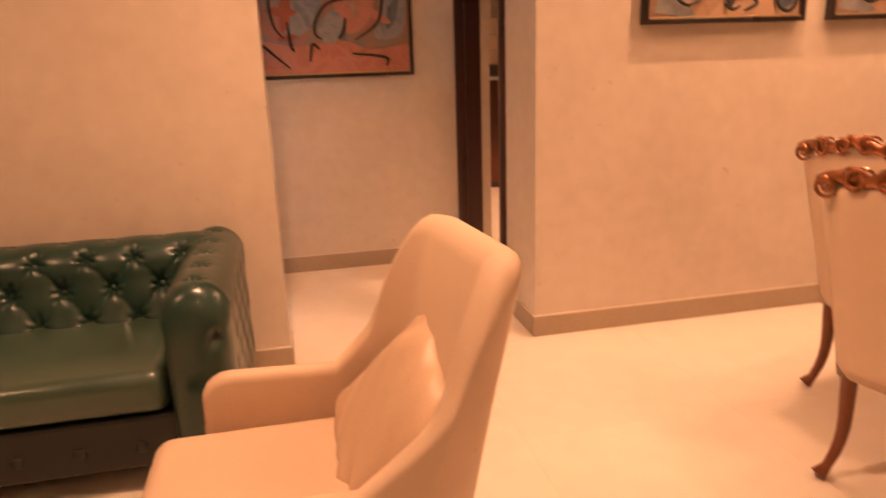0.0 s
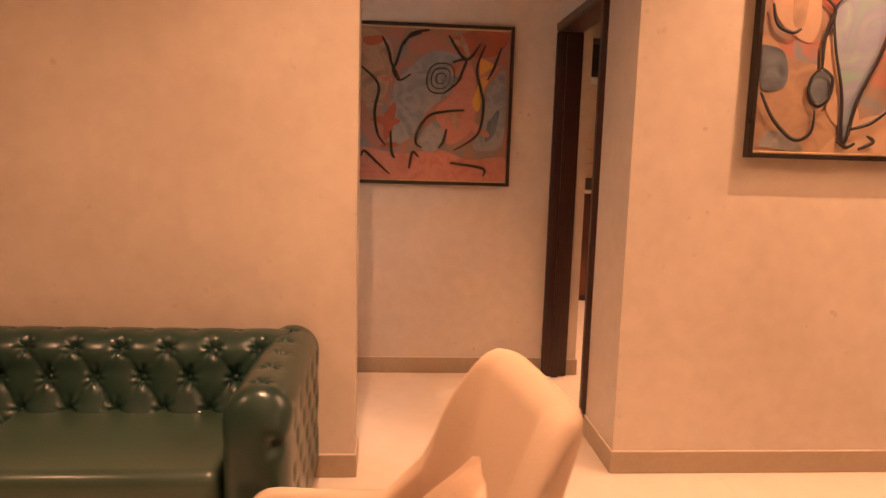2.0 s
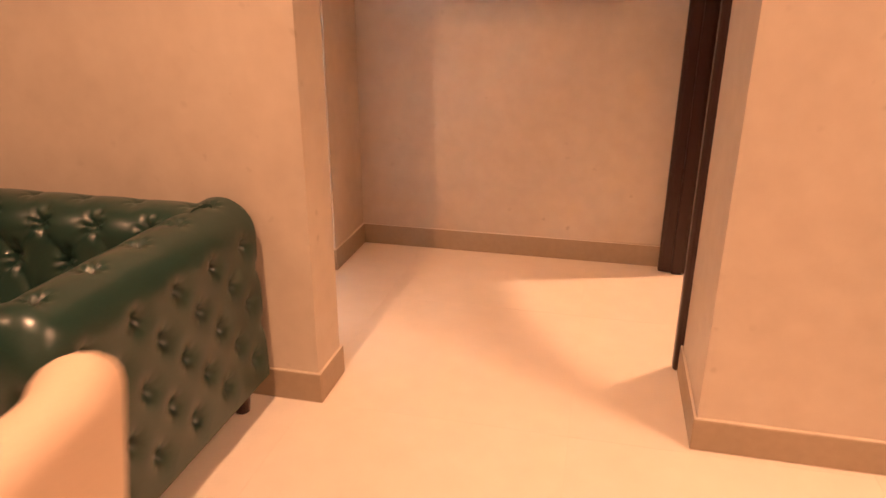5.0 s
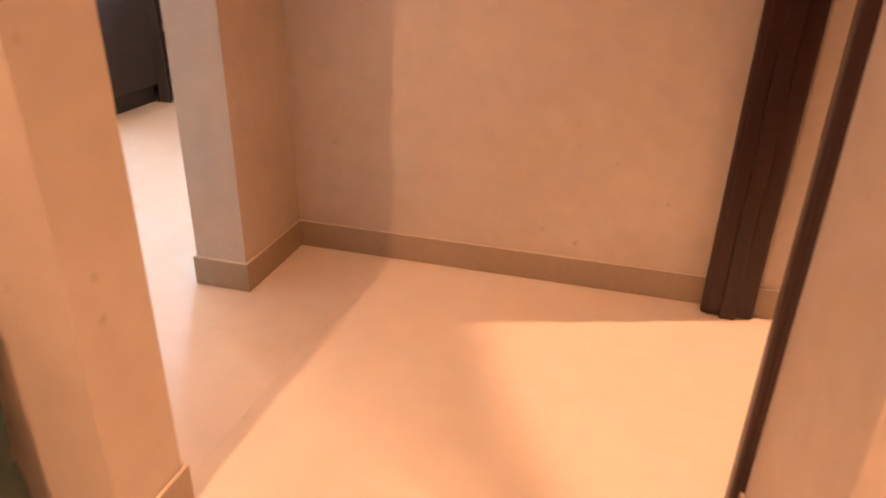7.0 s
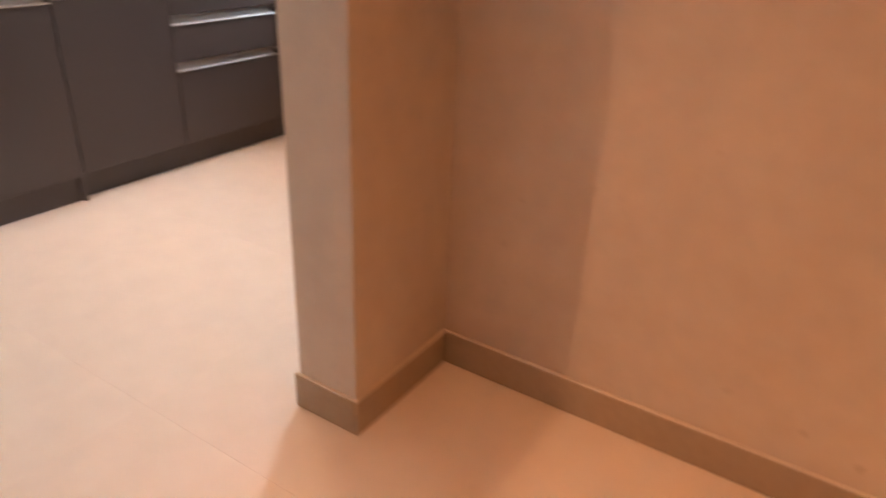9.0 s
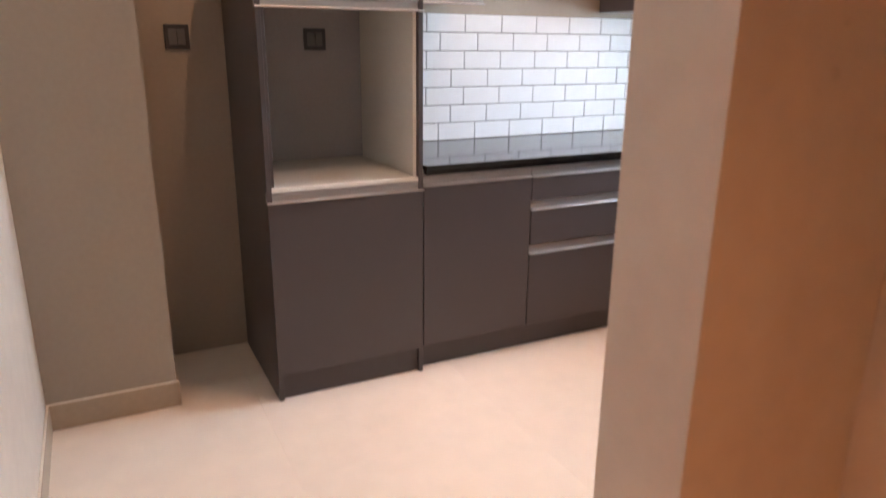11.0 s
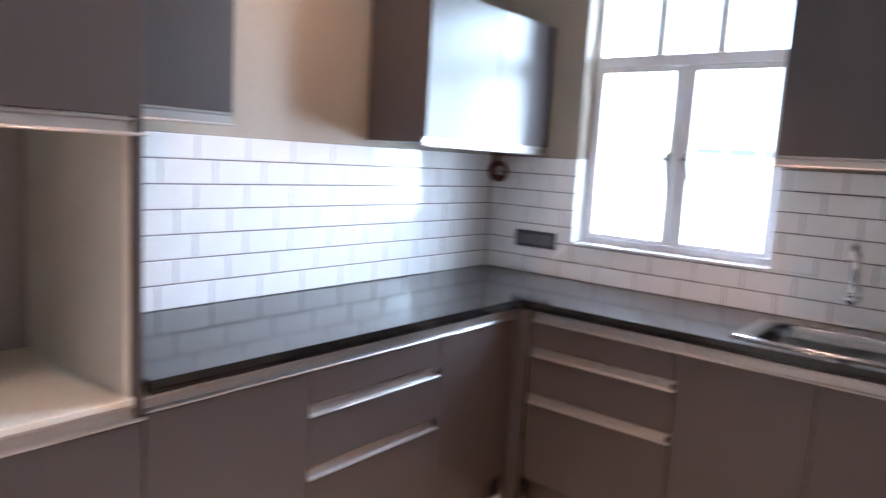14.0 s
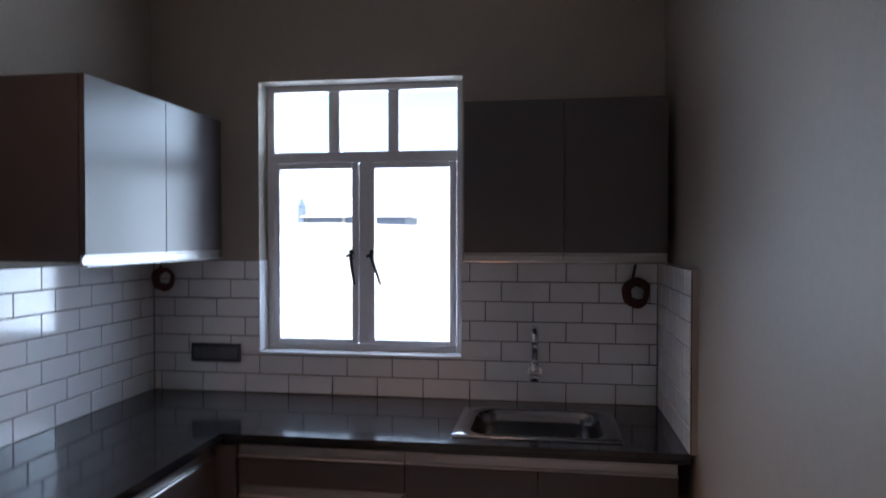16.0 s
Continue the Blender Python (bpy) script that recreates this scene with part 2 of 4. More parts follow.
WIN = (-1.914, -1.010, 1.052, 2.238)  # kitchen window opening
wall("wall_sofa", "cream textured wall behind the green sofa", [(-5, -0.2, -1.394, -1.31, 0, CEIL), (-0.2, 0.338, -1.394, -1.218, 0, CEIL)], M_WALL)
wall("wall_paintings", "cream textured wall with framed paintings", [(1.443, 6.5, -1.372, -1.23, 0, CEIL), (1.443, 1.573, -1.23, -0.945, 0, CEIL), (1.443, 1.573, -0.945, -0.02, 2.13, CEIL)], M_WALL)
wall("wall_corridor_end", "cream textured end wall of the passage", [(-0.008, 1.443, 0.01, 0.16, 0, CEIL)], M_WALL)
wall("wall_pier", "plain cream wall pier beside the door", [(1.443, 1.64, -0.02, 2.62, 0, CEIL)], M_WALL)
wall("wall_passage_stub", "cream textured wall end beside the kitchen opening", [(-0.187, -0.008, -0.37, 0.16, 0, CEIL)], M_WALL)
wall("wall_kitchen_east", "cream kitchen wall beside the sink", [(-0.187, -0.008, 0.16, 2.283, 0, CEIL)], M_KWALL_DIM)
wall("wall_kitchen_west", "cream kitchen wall behind the cabinets", [(-2.6, -2.42, -1.31, 2.283, 0, CEIL)], M_KWALL_DIM)
wall("wall_kitchen_pier", "cream wall projection beside the tall unit", [(-2.42, -1.957, -1.31, -0.88, 0, CEIL)], M_KWALL_DIM)
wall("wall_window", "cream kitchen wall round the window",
     [(-2.6, WIN[0], 2.283, 2.46, 0, CEIL), (WIN[1], 1.443, 2.283, 2.46, 0, CEIL), (WIN[0], WIN[1], 2.283, 2.46, 0, WIN[2]), (WIN[0], WIN[1], 2.283, 2.46, WIN[3], CEIL)], M_KWALL_DIM)
wall("wall_living_west", "plain cream living room wall", [(-5.15, -5, -7.65, -1.31, 0, CEIL)], M_WALL)
wall("wall_living_south", "plain cream living room wall", [(-5, 6.5, -7.65, -7.5, 0, CEIL)], M_WALL)
wall("wall_living_east", "plain cream living room wall", [(6.5, 6.65, -7.65, 2.77, 0, CEIL)], M_WALL)
wall("wall_next_room", "plain cream far wall of the next room", [(1.443, 6.5, 2.62, 2.77, 0, CEIL)], M_WALL)
structure("ceiling", bm_box(-5.15, 6.65, -7.65, 2.77, CEIL, CEIL + 0.12), M_CEIL, "plain white painted ceiling", "ceiling")
floor = structure("floor", bm_box(-5.15, 6.65, -7.65, 2.77, -0.15, -0.004), M_GROUT, "cream polished floor tiles with thin joints", "floor")
M_EARTH = mat("pale_dry_ground", (0.45, 0.41, 0.36), 0.9, var=0.2, big=0.3, small=4)
structure("ground", bm_box(-300, 300, 2.8, 400, -0.9, -0.6), M_EARTH, "pale dry ground outside the window", "ground")


def baseboard(label, x0, x1, y0, y1, z1=0.098):
    bm = bm_box(x0, x1, y0, y1, 0.0, z1, 0.002)
    ob = structure("baseboard", bm, M_BASE, label, "baseboard")
    # thin pale strip laid on as the lit top edge
    part("top_edge_highlight", bm_box(x0 + 0.0015, x1 - 0.0015, y0 + 0.0015, y1 - 0.0015, z1, z1 + 0.004), M_EDGE_LIGHT, ob, "pale strip for the lit top edge")
    return ob


BB = "grey-beige tile baseboard along the wall"
baseboard(BB, -5, 0.348, -1.404, -1.394)
baseboard(BB, 0.338, 0.348, -1.394, -1.208)
baseboard(BB, -0.2, 0.338, -1.218, -1.208)
baseboard(BB, 1.433, 6.5, -1.382, -1.372)
baseboard(BB, 1.433, 1.443, -1.372, -0.955)
baseboard(BB, -0.008, 1.425, 0.0, 0.01)
baseboard(BB, -0.008, 0.002, -0.38, 0.0)
baseboard(BB, -0.187, -0.008, -0.38, -0.37)
baseboard(BB, -0.197, -0.187, -0.38, 1.6)
baseboard(BB, -1.957, -1.947, -1.31, -0.87)
baseboard(BB, -2.42, -1.957, -0.88, -0.87)
baseboard(BB, -1.947, -0.2, -1.31, -1.3)
baseboard(BB, 1.575, 1.64, -0.03, -0.02)
baseboard(BB, 1.64, 1.65, -0.03, 2.2)


def door_frame():
    d = thing("door_1", "dark-stained wooden door frame with no leaf closed", "door frame")
    d["kind"] = "structure"
    x0, x1 = 1.430, 1.575
    def jamb(y0, y1, ys):
        bm = bm_box(x0, x1, y0, y1, 0, 2.075, 0.010, 3)
        part("jamb", bm, M_DARKWOOD, d)
        part("stop", bm_box(x0 + 0.045, x0 + 0.09, min(ys, ys + 0.014), max(ys, ys + 0.014), 0, 2.06, 0.002), M_DARKWOOD, d)
        part("moulding", bm_box(x0 - 0.012, x0 + 0.012, y0 + 0.003, y1 - 0.003, 0, 2.075, 0.010, 3), M_DARKWOOD, d)
    jamb(-0.955, -0.905, -0.905)
    jamb(-0.062, -0.022, -0.076)
    part("head", bm_box(x0, x1, -0.955, -0.022, 2.075, 2.13, 0.004), M_DARKWOOD, d)
    part("moulding", bm_box(x0 - 0.012, x0, -0.951, -0.026, 2.079, 2.126, 0.004), M_DARKWOOD, d)
    return d


door_frame()


# ---------------------------------------------------------------- kitchen window
def window():
    w = thing("window_1", "white painted steel casement window with five panes", "window")
    w["kind"] = "structure"
    x0, x1, z0, z1 = WIN
    y0, y1 = 2.375, 2.425
    def bar(a, b, c, d, ya=y0, yb=y1, name="window_frame", bev=0.005):
        return part(name, bm_box(a, b, ya, yb, c, d, bev, 2), M_WHITEFR, w)
    bar(x0, x0 + 0.035, z0, z1)
    bar(x1 - 0.035, x1, z0, z1)
    bar(x0 + 0.035, x1 - 0.035, z0, z0 + 0.03)
    bar(x0 + 0.035, x1 - 0.035, z1 - 0.03, z1)
    bar(x0 + 0.035, x1 - 0.035, 1.89, 1.94, name="transom")
    bar(-1.483, -1.440, z0 + 0.03, 1.89, name="mullion")
    bar(-1.625, -1.573, 1.94, z1 - 0.03, name="glazing_bar")
    bar(-1.353, -1.303, 1.94, z1 - 0.03, name="glazing_bar")
    panes = [(x0 + 0.035, -1.625, 1.94, z1 - 0.03), (-1.573, -1.353, 1.94, z1 - 0.03), (-1.303, x1 - 0.035, 1.94, z1 - 0.03)]
    for a, b, c, d in panes:
        p = part("pane", bm_box(a - 0.003, b + 0.003, 2.402, 2.406, c - 0.003, d + 0.003), M_GLASS, w)
        p.visible_shadow = False
    for a, b, hx, tilt in ((x0 + 0.037, -1.485, -1.513, 0.02), (-1.438, x1 - 0.037, -1.420, 0.045)):
        s = part("sash", bmesh.new(), M_WHITEFR, w)
        bm = bmesh.new()
        bm_box(a, a + 0.028, 2.36, 2.40, z0 + 0.032, 1.888, 0.004, 2, bm)
        bm_box(b - 0.028, b, 2.36, 2.40, z0 + 0.032, 1.888, 0.004, 2, bm)
        bm_box(a + 0.028, b - 0.028, 2.36, 2.40, z0 + 0.032, z0 + 0.052, 0.004, 2, bm)
        bm_box(a + 0.028, b - 0.028, 2.36, 2.40, 1.862, 1.888, 0.004, 2, bm)
        s.data = mesh_of("sash", bm, M_WHITEFR)
        p = part("pane", bm_box(a + 0.026, b - 0.026, 2.378, 2.382, z0 + 0.05, 1.864), M_GLASS, s)
        p.visible_shadow = False
        zt = 1.475
        bm = bm_box(hx - 0.010, hx + 0.010, 2.345, 2.36, zt - 0.012, zt + 0.028, 0.003)
        bm_tube([(hx - 0.02, 2.34, zt), (hx + 0.012, 2.335, zt + 0.004)], 0.007, 8, bm)
        bm_tube([(hx, 2.335, zt), (hx + tilt * 0.5, 2.325, zt - 0.06), (hx + tilt, 2.33, zt - 0.125)], [0.008, 0.007, 0.005], 8, bm)
        part("handle", bm, M_IRON, s, "black iron casement handle")
    return w


window()
structure("window_sill", bm_box(WIN[0], WIN[1], 2.268, 2.375, WIN[2] - 0.006, WIN[2] + 0.002), M_TILE, "white tiled window sill in the kitchen", "sill")


# ---------------------------------------------------------------- kitchen cabinets
HX, HY = -1.81, 1.677  # fronts of the west run and of the window run


def handle_profile(length, at, parent, label="brushed aluminium grip strip"):
    """Grip strip: a lip, a hollow and a lower lip along y, front at +x."""
    bm = bmesh.new()
    prof = [(0.0, 0.0), (0.024, 0.0), (0.026, 0.003), (0.024, 0.006), (0.010, 0.008), (0.008, 0.030), (0.014, 0.034), (0.014, 0.040), (0.0, 0.040)]
    a = [bm.verts.new((x, 0, z)) for x, z in prof]
    b = [bm.verts.new((x, length, z)) for x, z in prof]
    for i in range(len(prof)):
        j = (i + 1) % len(prof)
        bm.faces.new((a[i], a[j], b[j], b[i]))
    bm.faces.new(a)
    bm.faces.new(b[::-1])
    bmesh.ops.transform(bm, matrix=at, verts=bm.verts)
    return part("handle", bm, M_ALU, parent, label)


def front(parent, w, z0, z1, name="door", x=0.0, y=0.0, thick=0.019):
    return part(name, bm_box(x - thick, x, y + 0.0015, y + w - 0.0015, z0, z1, 0.0015), M_CAB, parent)


def unit(name, label, at, w, depth=0.58, drawers=False, doors=1, group="base cabinets", top=0.835):
    """Base unit in its own axes: front at x = 0 facing +x, width along +y."""
    c = thing(name, label, "cabinet", at, group)
    part("body", bm_box(-depth, -0.021, 0.001, w - 0.001, 0.11, top), M_CARC, c)
    part("plinth", bm_box(-0.07, -0.045, 0, w, 0.0, 0.108), M_CAB, c)
    handle_profile(w - 0.004, Matrix.Translation((-0.019, 0.002, 0.786)), c)
    if drawers:
        for k, (z0, z1) in enumerate(((0.685, 0.783), (0.487, 0.640), (0.115, 0.442))):
            f = part("drawer", bm_box(-0.019, 0.0, 0.002, w - 0.002, z0, z1, 0.0015), M_CAB, c)
            if k:
                handle_profile(w - 0.006, Matrix.Translation((-0.019, 0.003, z1 + 0.001)), f)
                part("end_cap", bm_box(-0.012, 0.004, w - 0.016, w - 0.004, z1 + 0.012, z1 + 0.030, 0.002), M_IRON, f, "black plastic end cap")
    else:
        for i in range(doors):
            front(c, w / doors, 0.115, 0.783, y=i * w / doors)
    return c


WEST = lambda y: Matrix.Translation((HX, y, 0))
NORTH = lambda x: Matrix.Translation((x, HY, 0)) @ Matrix.Rotation(radians(-90), 4, "Z")
unit("base_cabinet", "grey laminate base cabinet with plain door, aluminium grip", WEST(0.077), 0.505)
unit("drawer_cabinet", "grey laminate cabinet with three drawers and aluminium grips", WEST(0.583), 0.598, drawers=True)
unit("corner_cabinet", "grey laminate corner base cabinet with plain door", WEST(1.182), 0.49)
unit("drawer_cabinet", "grey laminate cabinet with three drawers and aluminium grips", NORTH(-1.735), 0.602, drawers=True)
unit("sink_cabinet", "grey laminate sink cabinet with two plain doors", NORTH(-1.132), 0.895, doors=2, top=0.66)
tagged(part("filler_panel", bm_box(-1.809, -1.737, HY - 0.02, HY - 0.002, 0.0, 0.83, 0.001), M_CAB), "grey laminate corner filler strip between base cabinets", "panel")

# worktop in one L with the hole for the sink
SINK = (-0.985, -0.400, 1.728, 2.140)
zt0, zt1 = 0.834, 0.872
worktop = thing("worktop", "black polished granite worktop in an L over base cabinets", "worktop")


def slab(boxes, label):
    bm = bmesh.new()
    for b in boxes:
        bm_box(*b, zt0 + 0.016, zt1, into=bm)
    bmesh.ops.remove_doubles(bm, verts=bm.verts, dist=0.0005)
    return part("slab", bm, M_GRANITE, worktop, label)


slab([(-2.41, -1.785, 0.078, 1.6492), (-2.41, -1.785, 1.6492, 2.272)], "polished black slab along the long run")
slab([(-1.7845, SINK[0] + 0.02, 1.650, 2.272), (SINK[1] - 0.02, -0.206, 1.650, 2.272), (SINK[0] + 0.02, SINK[1] - 0.02, 1.650, SINK[2] + 0.02), (SINK[0] + 0.02, SINK[1] - 0.02, SINK[3] - 0.02, 2.272)], "polished black slab under the window")
part("nosing", bm_box(-1.815, -1.789, 0.078, 1.655, zt0, zt0 + 0.0155, 0.003), M_GRANITE, worktop, "doubled edge strip")
part("nosing", bm_box(-1.789, -0.206, 1.655, 1.68, zt0, zt0 + 0.0155, 0.003), M_GRANITE, worktop, "doubled edge strip")


def sink():
    s = thing("sink", "stainless steel inset sink set in black worktop", "sink")
    x0, x1, y0, y1 = SINK
    def ring(a, b, z, r, n=8):
        out = []
        cx = ((x0 + a + r, y0 + b + r, 180), (x1 - a - r, y0 + b + r, 270), (x1 - a - r, y1 - b - r, 0), (x0 + a + r, y1 - b - r, 90))
        for px, py, st in cx:
            for k in range(n + 1):
                g = radians(st + 90 * k / n)
                out.append((px + r * math.cos(g), py + r * math.sin(g), z))
        return out
    levels = [ring(0, 0, 0.873, 0.012), ring(0.003, 0.003, 0.880, 0.014), ring(0.055, 0.026, 0.878, 0.075), ring(0.062, 0.032, 0.872, 0.08), ring(0.070, 0.040, 0.83, 0.08), ring(0.076, 0.046, 0.74, 0.08), ring(0.095, 0.065, 0.715, 0.07), ring(0.15, 0.12, 0.706, 0.05), ring(0.22, 0.17, 0.703, 0.02)]
    bm = bmesh.new()
    rows = [[bm.verts.new(p) for p in lv] for lv in levels]
    for a, b in zip(rows, rows[1:]):
        for k in range(len(a)):
            bm.faces.new((a[k], a[(k + 1) % len(a)], b[(k + 1) % len(a)], b[k]))
    bm.faces.new(rows[-1])
    part("basin", bm, M_BASIN, s, smooth=True)
    part("drain", bm_cyl((-0.69, 1.935, 0.704), (-0.69, 1.935, 0.708), 0.045), M_CHROME, s, "round chrome drain")
    return s


sink()


def tap():
    t = thing("tap", "chrome wall tap above the sink", "tap")
    x, z = -0.705, 1.0
    bm = bm_cyl((x, 2.268, z), (x, 2.255, z), 0.030)
    part("flange", bm, M_CHROME, t, smooth=False)
    bm = bm_cyl((x, 2.262, z), (x, 2.20, z), 0.016)
    bm_cyl((x, 2.225, z - 0.03), (x, 2.225, z + 0.05), 0.018, into=bm)
    part("body", bm, M_CHROME, t, smooth=True)
    bm = bm_cyl((x, 2.20, z), (x, 2.180, z), 0.010)
    for g in range(4):
        a = math.pi / 4 + math.pi / 2 * g
        bm_tube([(x, 2.182, z), (x + 0.024 * math.cos(a), 2.180, z + 0.024 * math.sin(a))], [0.006, 0.008], 8, bm)
    part("knob", bm, M_CHROME, t, "chrome cross-head knob", smooth=True)
    pts = [(x, 2.225, z + 0.04), (x, 2.222, z + 0.12)]
    pts += [(x, 2.222 - 0.05 + 0.05 * math.cos(g), z + 0.14 + 0.05 * math.sin(g)) for g in (radians(15 * k) for k in range(0, 12))]
    pts += [(x, 2.122, z + 0.135)]
    part("spout", bm_tube(pts, 0.015, 12), M_CHROME, t, smooth=True)
    return t


tap()


def wall_unit(name, label, at, w, h, depth, splits, group="wall cabinets"):
    """Wall cabinet: front at x = 0 facing +x, width along +y, underside at z = 0."""
    c = thing(name, label, "cabinet", at, group)
    part("body", bm_box(-depth, -0.021, 0, w, 0.012, h, 0.001), M_CAB, c)
    ys = [0, *splits, w]
    for a, b in zip(ys, ys[1:]):
        d = front(c, b - a, 0.034, h, y=a)
        handle_profile(b - a - 0.003, Matrix.Translation((-0.019, a + 0.0015, -0.006)), d)
    return c


wall_unit("wall_cabinet", "grey laminate wall cabinet with two doors beside the window", Matrix.Translation((-2.081, 1.350, 1.468)), 0.915, 0.602, 0.325, (0.468,))
wall_unit("wall_cabinet", "narrow grey laminate wall cabinet beside the tall unit", Matrix.Translation((-2.081, 0.079, 1.484)), 0.408, 0.586, 0.325, ())
wall_unit("wall_cabinet", "dark grey laminate wall cabinet above the sink", Matrix.Translation((-0.968, 1.975, 1.466)) @ Matrix.Rotation(radians(-90), 4, "Z"), 0.745, 0.602, 0.30, (0.372,))


def tall_unit():
    c = thing("tall_unit", "grey laminate tall unit with empty oven niche", "cabinet", Matrix.Translation((HX, -0.530, 0)))
    w, d = 0.604, 0.60
    part("side_panel", bm_box(-d + 0.002, -0.0, 0, 0.018, 0.0, 2.068, 0.001), M_CAB, c)
    part("side_panel", bm_box(-d + 0.002, -0.0, w - 0.018, w, 0.0, 2.068, 0.001), M_CAB, c)
    part("top_panel", bm_box(-d + 0.002, -0.021, 0.018, w - 0.018, 2.05, 2.068), M_CAB, c)
    part("plinth", bm_box(-0.045, -0.02, 0.018, w - 0.018, 0.0, 0.10), M_CAB, c)
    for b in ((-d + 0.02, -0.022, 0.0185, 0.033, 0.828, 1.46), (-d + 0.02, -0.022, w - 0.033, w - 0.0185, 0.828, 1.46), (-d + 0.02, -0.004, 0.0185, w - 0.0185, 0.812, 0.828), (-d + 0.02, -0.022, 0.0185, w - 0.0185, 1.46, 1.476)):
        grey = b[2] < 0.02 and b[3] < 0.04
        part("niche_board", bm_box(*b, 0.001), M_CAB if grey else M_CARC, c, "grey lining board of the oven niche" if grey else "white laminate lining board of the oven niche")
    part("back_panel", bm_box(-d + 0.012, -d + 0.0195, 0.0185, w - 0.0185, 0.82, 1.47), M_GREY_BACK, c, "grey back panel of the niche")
    lower = part("door", bm_box(-0.019, 0.001, 0.0, w, 0.105, 0.772, 0.0015), M_CAB, c)
    upper = part("door", bm_box(-0.019, 0.001, 0.0, w, 1.474, 2.066, 0.0015), M_CAB, c)
    handle_profile(w + 0.004, Matrix.Translation((-0.017, -0.002, 0.773)), lower)
    handle_profile(w + 0.004, Matrix.Translation((-0.017, -0.002, 1.432)), upper)
    return c


tall_unit()


# ---------------------------------------------------------------- kitchen small things
def socket(name, label, m, w, h, mods):
    """Plate in its own axes: on the plane x = 0, facing +x, centred."""
    s = thing(name, label, "socket", m)
    part("plate", bm_box(0.0, 0.009, -w / 2, w / 2, -h / 2, h / 2, 0.003, 2), M_SWITCH, s)
    for k in range(mods):
        a = -w / 2 + 0.014 + k * (w - 0.028) / mods
        b = a + (w - 0.028) / mods - 0.002
        part("module", bm_box(0.008, 0.0125, a, b, -h / 2 + 0.016, h / 2 - 0.016, 0.0015), M_SWITCH2, s)
    return s


socket("wall_socket", "dark grey square wall socket on the cream wall", Matrix.Translation((-2.42, -0.708, 1.338)), 0.092, 0.094, 2)
socket("wall_socket", "dark grey square socket inside the oven niche", Matrix.Translation((HX - 0.58, -0.163, 1.334)), 0.094, 0.088, 2)
socket("wall_socket", "dark grey square socket high on the wall", Matrix.Translation((-2.42, 1.146, 2.075)), 0.09, 0.09, 2)
socket("wall_socket", "dark grey long socket plate on the white tiles", Matrix.Translation((-2.111, 2.271, 1.046)) @ Matrix.Rotation(radians(-90), 4, "Z"), 0.232, 0.082, 6)


def coil(label, m, r, n, tail):
    c = thing("cable_coil", label, "cable", m)
    pts = []
    for i in range(n * 24 + 1):
        a = 2 * math.pi * i / 24
        rr = r * (1 + 0.20 * math.sin(1.63 * a) - 0.13 * math.cos(0.57 * a))
        pts.append((0.016 + 0.011 * math.sin(0.37 * a), rr * math.cos(a), rr * 1.1 * math.sin(a)))
    part("loop", bm_tube(pts, 0.0062, 7), M_RED, c, "coiled red cable", smooth=True)
    part("conduit", bm_tube([(0.0, -0.02, r * 0.7), (0.01, -0.012, r * 1.6), (0.008, 0.0, tail)], 0.006, 8), M_IRON, c, "black cable tail")
    return c


coil("coil of red cable hanging on the tiles", Matrix.Translation((-0.30, 2.262, 1.335)) @ Matrix.Rotation(radians(-90), 4, "Z"), 0.040, 9, 0.13)
coil("coil of dark red cable in the tiled corner", Matrix.Translation((-2.35, 2.255, 1.375)) @ Matrix.Rotation(radians(-60), 4, "Z"), 0.036, 6, 0.10)


